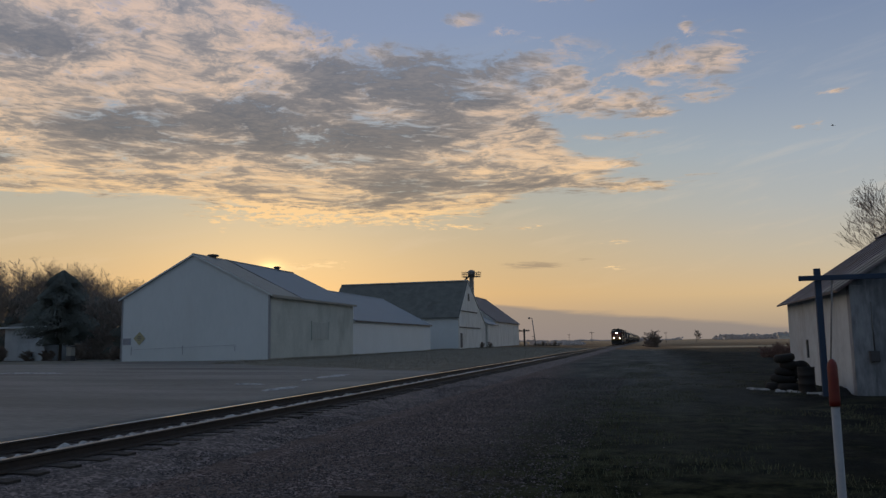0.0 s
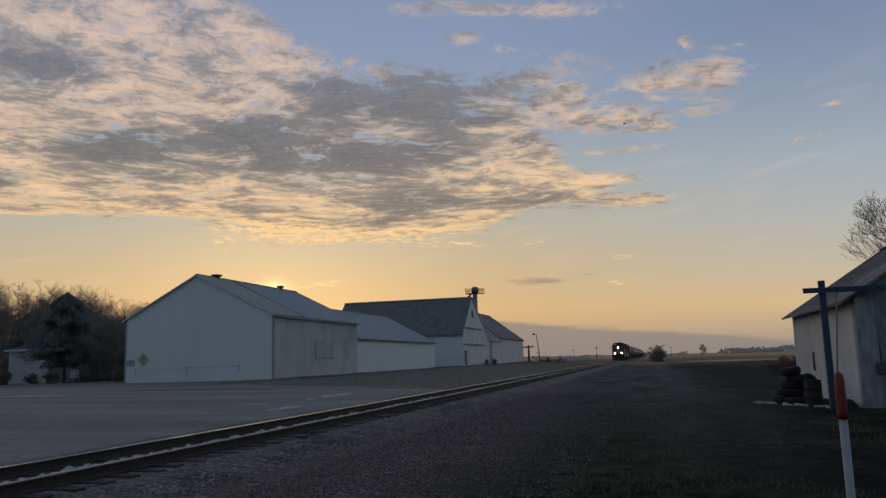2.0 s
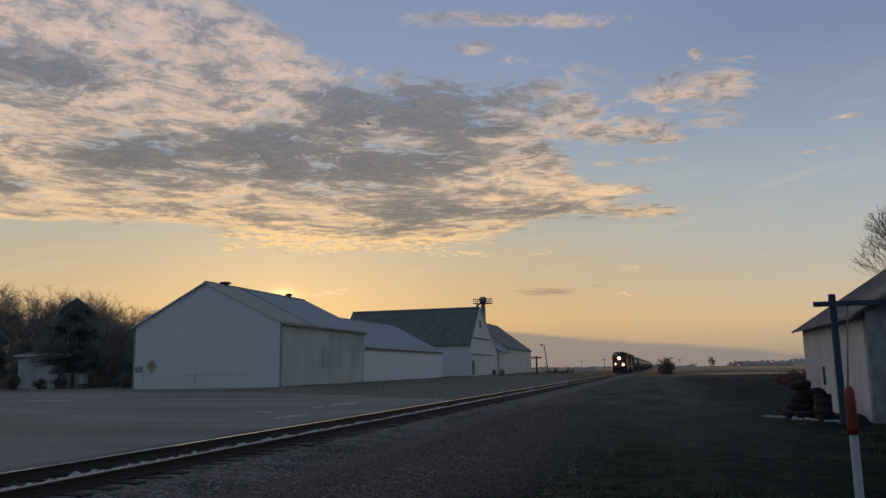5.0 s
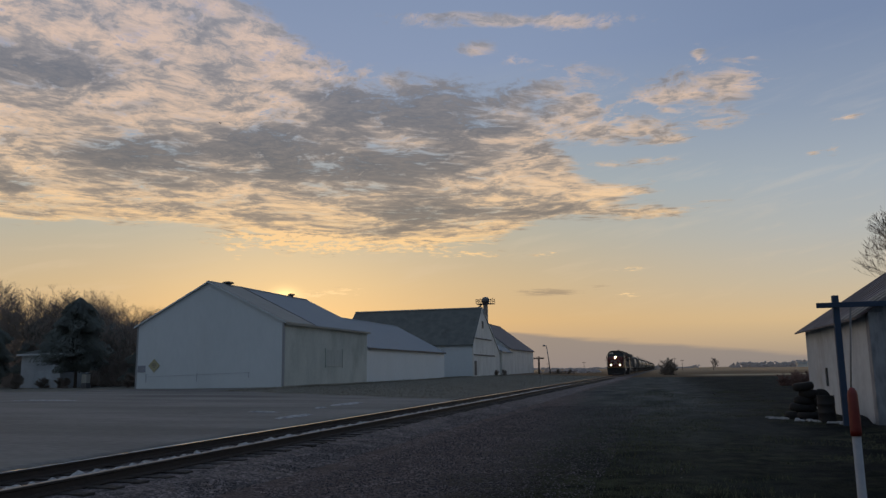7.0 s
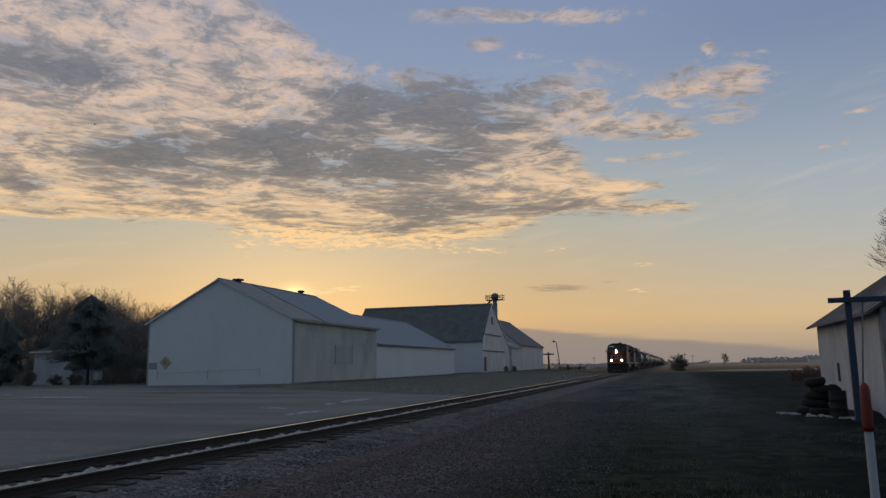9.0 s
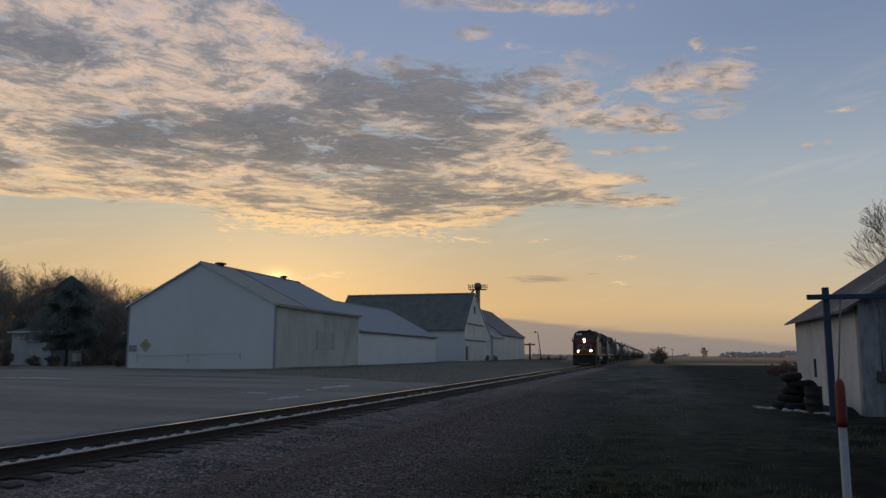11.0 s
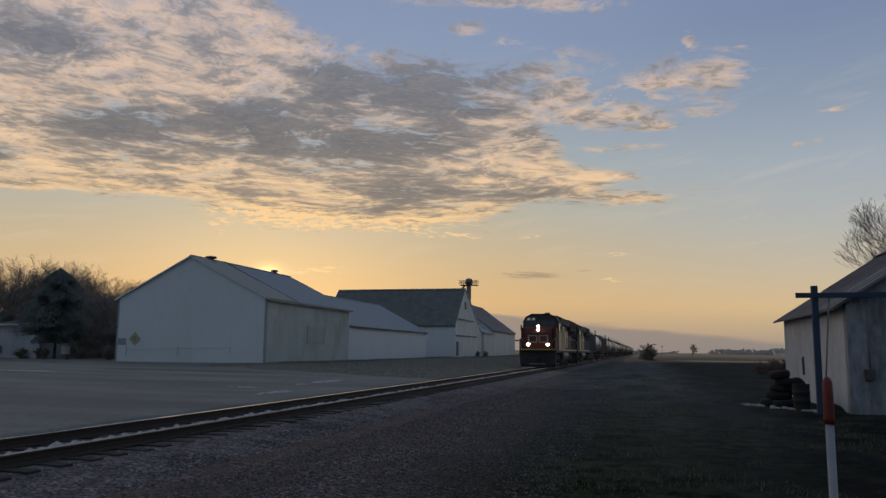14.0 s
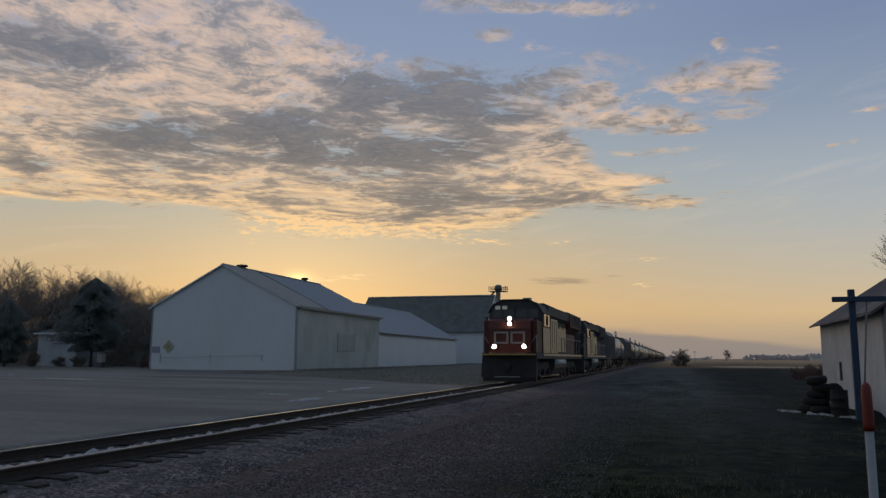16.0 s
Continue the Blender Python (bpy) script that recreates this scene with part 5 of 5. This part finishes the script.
        for i in range(6):
            y = 8.75 + i * 0.95
            part("hood_door", box(BM(), min(s * 1.2, s * 1.25), max(s * 1.2, s * 1.25), y, y + 0.84, 1.75, 3.3 + 0.12 * (i % 2), 0.015), side, ob)
        for i in range(4):
            part("cabinet_seam", box(BM(), s * 1.545 - 0.01, s * 1.545 + 0.01, 5.5 + i * 0.8, 5.54 + i * 0.8, 1.75, 3.6), UNDER, ob)
        rail = BM()
        for i in range(10):
            y = 5.6 + i * 1.6
            tube(rail, (s * 1.5, y, 1.6), (s * 1.5, y, 2.65), 0.025, seg=6)
        tube(rail, (s * 1.5, 8.6, 2.65), (s * 1.5, 21.0, 2.65), 0.025, seg=6)
        part("handrail", rail, LOCO_WHITE, ob, "thin white handrail")
        post = BM()
        tube(post, (s * 1.48, 1.1, 0.5), (s * 1.48, 1.1, 2.6), 0.028, seg=6)
        tube(post, (s * 1.48, 1.1, 2.6), (s * 0.9, 0.98, 1.75), 0.022, seg=6)
        part("grab_rail", post, LOCO_WHITE, ob)
        for z in (0.45, 0.8, 1.15):
            part("step", box(BM(), min(s * 1.1, s * 1.5), max(s * 1.1, s * 1.5), 1.05, 1.5, z, z + 0.05), UNDER, ob)
    part("exhaust", box(BM(), -0.4, 0.4, 10.0, 11.2, 4.5, 4.68, 0.04), LOCO_BLACK, ob)
    for y in (12.2, 13.6):
        part("roof_fan", lathe(BM(), [(0.62, 4.5), (0.62, 4.63), (0.5, 4.67)], 16, origin=(0, y, 0)), LOCO_BLACK, ob)
    part("air_horn", box(BM(), 0.25, 0.7, 3.6, 4.1, 4.67, 4.82, 0.03), GREY_STEEL, ob)
    part("brake_duct", box(BM(), -1.1, 1.1, 6.0, 8.2, 4.5, 4.66, 0.03), LOCO_BLACK, ob)
    # tank and trucks
    part("fuel_tank", prism(BM(), [(-1.4, 1.3), (1.4, 1.3), (1.4, 0.75), (1.15, 0.35), (-1.15, 0.35), (-1.4, 0.75)], 7.9, 13.6), LOCO_BLACK, ob)
    # white base colour imitates the sky caught by the reservoir
    part("air_reservoir", tube(BM(), (1.38, 8.2, 1.12), (1.38, 12.2, 1.12), 0.17, seg=12), WHITE_BOARD, ob, "air reservoir along the tank, coloured white for sky sheen")
    for y0 in (2.6, 15.0):
        tr = BM()
        for s in (-1, 1):
            prism(tr, [(y0 - 0.3, 0.62), (y0 + 4.5, 0.62), (y0 + 4.5, 0.85), (y0 + 3.9, 1.12), (y0 + 0.3, 1.12), (y0 - 0.3, 0.85)], s * 1.12 - 0.09, s * 1.12 + 0.09, "x")
            for k in range(3):
                box(tr, s * 1.23 - 0.08, s * 1.23 + 0.08, y0 + 0.1 + k * 1.85 - 0.05, y0 + 0.1 + k * 1.85 + 0.4, 0.35, 0.75)
        part("truck_frame", tr, UNDER, ob)
        for k in range(3):
            wheelset(ob, y0 + 0.3 + k * 1.85, spins)
    return ob


def bogie(parent, y0, spins):
    bm = BM()
    for s in (-1, 1):
        prism(bm, [(y0 - 1.15, 0.42), (y0 + 1.15, 0.42), (y0 + 1.1, 0.62), (y0 + 0.35, 0.85), (y0 - 0.35, 0.85), (y0 - 1.1, 0.62)], s * 1.0 - 0.08, s * 1.0 + 0.08, "x")
    box(bm, -1.0, 1.0, y0 - 0.2, y0 + 0.2, 0.5, 0.85)
    part("bogie", bm, UNDER, parent)
    for dy in (-0.88, 0.88):
        wheelset(parent, y0 + dy, spins)


def tank_car(label, mat, spins):
    """An eighteen-metre tank wagon, front coupler at y = 0."""
    ob = thing("tank_wagon", label, "tank wagon", (TRACK_X, 0, RAIL_TOP), "tank wagons of the train")
    part("tank", lathe(BM(), [(0.3, 0.95), (0.95, 1.05), (1.35, 1.35), (1.52, 1.9), (1.52, 15.7), (1.35, 16.25), (0.95, 16.55), (0.3, 16.65)], 28, "y", (0, 0, 2.75)), mat, ob)
    for y in (4.2, 8.8, 13.4):
        part("band", lathe(BM(), [(1.535, y), (1.535, y + 0.12)], 28, "y", (0, 0, 2.75)), UNDER, ob)
    part("manway", lathe(BM(), [(0.55, 4.2), (0.55, 4.55), (0.5, 4.68), (0.2, 4.74)], 16, origin=(0, 8.8, 0)), mat, ob)
    part("underframe", box(BM(), -0.35, 0.35, 0.4, 17.2, 0.85, 1.25), UNDER, ob)
    for y in (0.7, 16.9):
        part("end_platform", box(BM(), -1.45, 1.45, y - 0.45, y + 0.45, 1.05, 1.2), UNDER, ob)
    for y in (0.0, 17.1):
        part("coupler", box(BM(), -0.15, 0.15, y, y + 0.6, 0.72, 1.0, 0.04), UNDER, ob)
    for s in (-1, 1):
        lad = BM()
        for dy in (-0.22, 0.22):
            tube(lad, (s * 1.62, 8.8 + dy, 1.0), (s * 1.62, 8.8 + dy, 3.6), 0.03, seg=6)
            tube(lad, (s * 1.62, 8.8 + dy, 3.6), (s * 0.8, 8.8 + dy, 4.5), 0.03, seg=6)
        for i in range(8):
            tube(lad, (s * 1.62, 8.58, 1.15 + i * 0.32), (s * 1.62, 9.02, 1.15 + i * 0.32), 0.02, seg=6)
        part("ladder", lad, UNDER, ob)
        walkway = BM()
        tube(walkway, (s * 0.9, 7.4, 4.95), (s * 0.9, 10.2, 4.95), 0.03, seg=6)
        for y in (7.4, 8.8, 10.2):
            tube(walkway, (s * 0.9, y, 4.1), (s * 0.9, y, 4.95), 0.03, seg=6)
        part("platform_rail", walkway, UNDER, ob)
    bogie(ob, 2.4, spins), bogie(ob, 15.2, spins)
    return ob


def hopper_car(label, spins, length=14.0):
    ob = thing("hopper_wagon", label, "hopper wagon", (TRACK_X, 0, RAIL_TOP), "hopper wagons of the train")
    n = length
    part("body", prism(BM(), [(-1.55, 1.5), (1.55, 1.5), (1.55, 3.9), (1.1, 4.4), (-1.1, 4.4), (-1.55, 3.9)], 1.4, n - 1.4), HOPPER, ob)
    for i in range(int(n / 1.5) - 1):
        for s in (-1, 1):
            part("rib", box(BM(), s * 1.59 - 0.05, s * 1.59 + 0.05, 1.5 + i * 1.5, 1.62 + i * 1.5, 1.5, 3.85), HOPPER, ob)
    part("roof_walk", box(BM(), -0.45, 0.45, 1.2, n - 1.2, 4.42, 4.5), UNDER, ob)
    for i in range(3):
        y = 3.0 + i * (n - 6) / 2
        part("outlet", prism(BM(), [(y - 1.3, 1.5), (y + 1.3, 1.5), (y + 0.3, 0.5), (y - 0.3, 0.5)], -1.1, 1.1, "x"), HOPPER, ob)
    part("underframe", box(BM(), -0.35, 0.35, 0.3, n - 0.3, 0.85, 1.25), UNDER, ob)
    for y in (0.9, n - 0.9):
        part("end_platform", box(BM(), -1.5, 1.5, y - 0.5, y + 0.5, 1.1, 1.25), UNDER, ob)
    bogie(ob, 2.0, spins), bogie(ob, n - 2.0, spins)
    return ob


LOCO_SPINS, OTHER_SPINS = [], []
TRAIN = []


def make_train():
    TRAIN.append((loco("black road locomotive with red nose and lit headlamps", "locomotives of the train", True, LOCO_SPINS), 0.0))
    second = loco("black road locomotive with pale side cabinets behind the leader", "locomotives of the train", False, LOCO_SPINS)
    TRAIN.append((second, 22.4))
    TRAIN.append((hopper_car("dark grey covered hopper wagon behind the locomotives", OTHER_SPINS, 13.0), 44.9))
    first = tank_car("pale grey tank wagon with a glossy shell", TANK_PALE, OTHER_SPINS)
    TRAIN.append((first, 58.2))
    TRAIN.append((hopper_car("long grey covered hopper wagon among tank wagons", OTHER_SPINS, 16.5), 76.2))
    black = tank_car("black tank wagon with a glossy shell", TANK_BLACK, OTHER_SPINS)
    TRAIN.append((black, 93.0))
    y = 111.0
    for i in range(24):
        src = first if i in (0, 2, 3, 7, 12) else black
        TRAIN.append((copy_thing(src, pose(TRACK_X, 0, RAIL_TOP)), y))
        y += 17.9


make_train()

# ---- bird ----
def make_bird():
    ob = thing("bird", "small dark bird flying across the open sky", "bird", (13.8, 60, 17.1))
    part("body", lathe(BM(), [(0.008, -0.11), (0.025, -0.08), (0.038, -0.01), (0.03, 0.06), (0.01, 0.11)], 10, "x"), RUBBER, ob)
    part("tail", prism(BM(), [(0.09, -0.01), (0.18, -0.035), (0.18, 0.035), (0.09, 0.01)], -0.004, 0.004, "z"), RUBBER, ob)
    wings = []
    for side in (-1, 1):
        wing = prism(BM(), [(-0.04, 0.0), (-0.05, side * 0.08), (-0.01, side * 0.18), (0.02, side * 0.10), (0.035, 0.0)], -0.006, 0.006, "z")
        wings.append((part("wing", wing, RUBBER, ob), side))
    return ob, wings


BIRD, WINGS = make_bird()

# ---- ties, the near ones one by one ----
def ties():
    proto = BM()
    box(proto, -1.28, 1.28, -0.11, 0.11, -0.17, 0.0, 0.008)
    me = bpy.data.meshes.new("tie")
    proto.to_mesh(me)
    proto.free()
    me.materials.append(TIE_WOOD)
    rnd = random.Random(2)
    for i in range(230):
        shared("tie", me, track, pose(TRACK_X + rnd.uniform(-0.04, 0.04), -8 + i * 0.56, 0.187 + rnd.uniform(-0.006, 0.004), 0, 0, rnd.uniform(-1.2, 1.2)))


ties()


def front_at(t):
    """Where the leading coupler is along the track."""
    return 228.4 - 11.375 * t - 0.0243 * t * t


def motions():
    times = [0.5 * i for i in range(33)]
    for ob, behind in TRAIN:
        walk(ob, [(t, pose(TRACK_X, front_at(t) + behind, RAIL_TOP)) for t in times])
    frames = [i / 15 for i in range(241)]
    walk(BIRD, [(t, pose(13.85 - 7.38 * t - 0.012 * t * t, 60.0, 17.1 + 1.45 * t - 0.05 * t * t)) for t in times])
    for wing, side in WINGS:
        walk(wing, [(t, pose(0, 0, 0.02, side * (8 + 30 * math.sin(t * 14.0)))) for t in frames])
    for ob, y in LOCO_SPINS:
        walk(ob, [(t, pose(0, y, AXLE_R, math.degrees((228.4 - front_at(t)) / AXLE_R), 0, 0)) for t in frames])


motions()
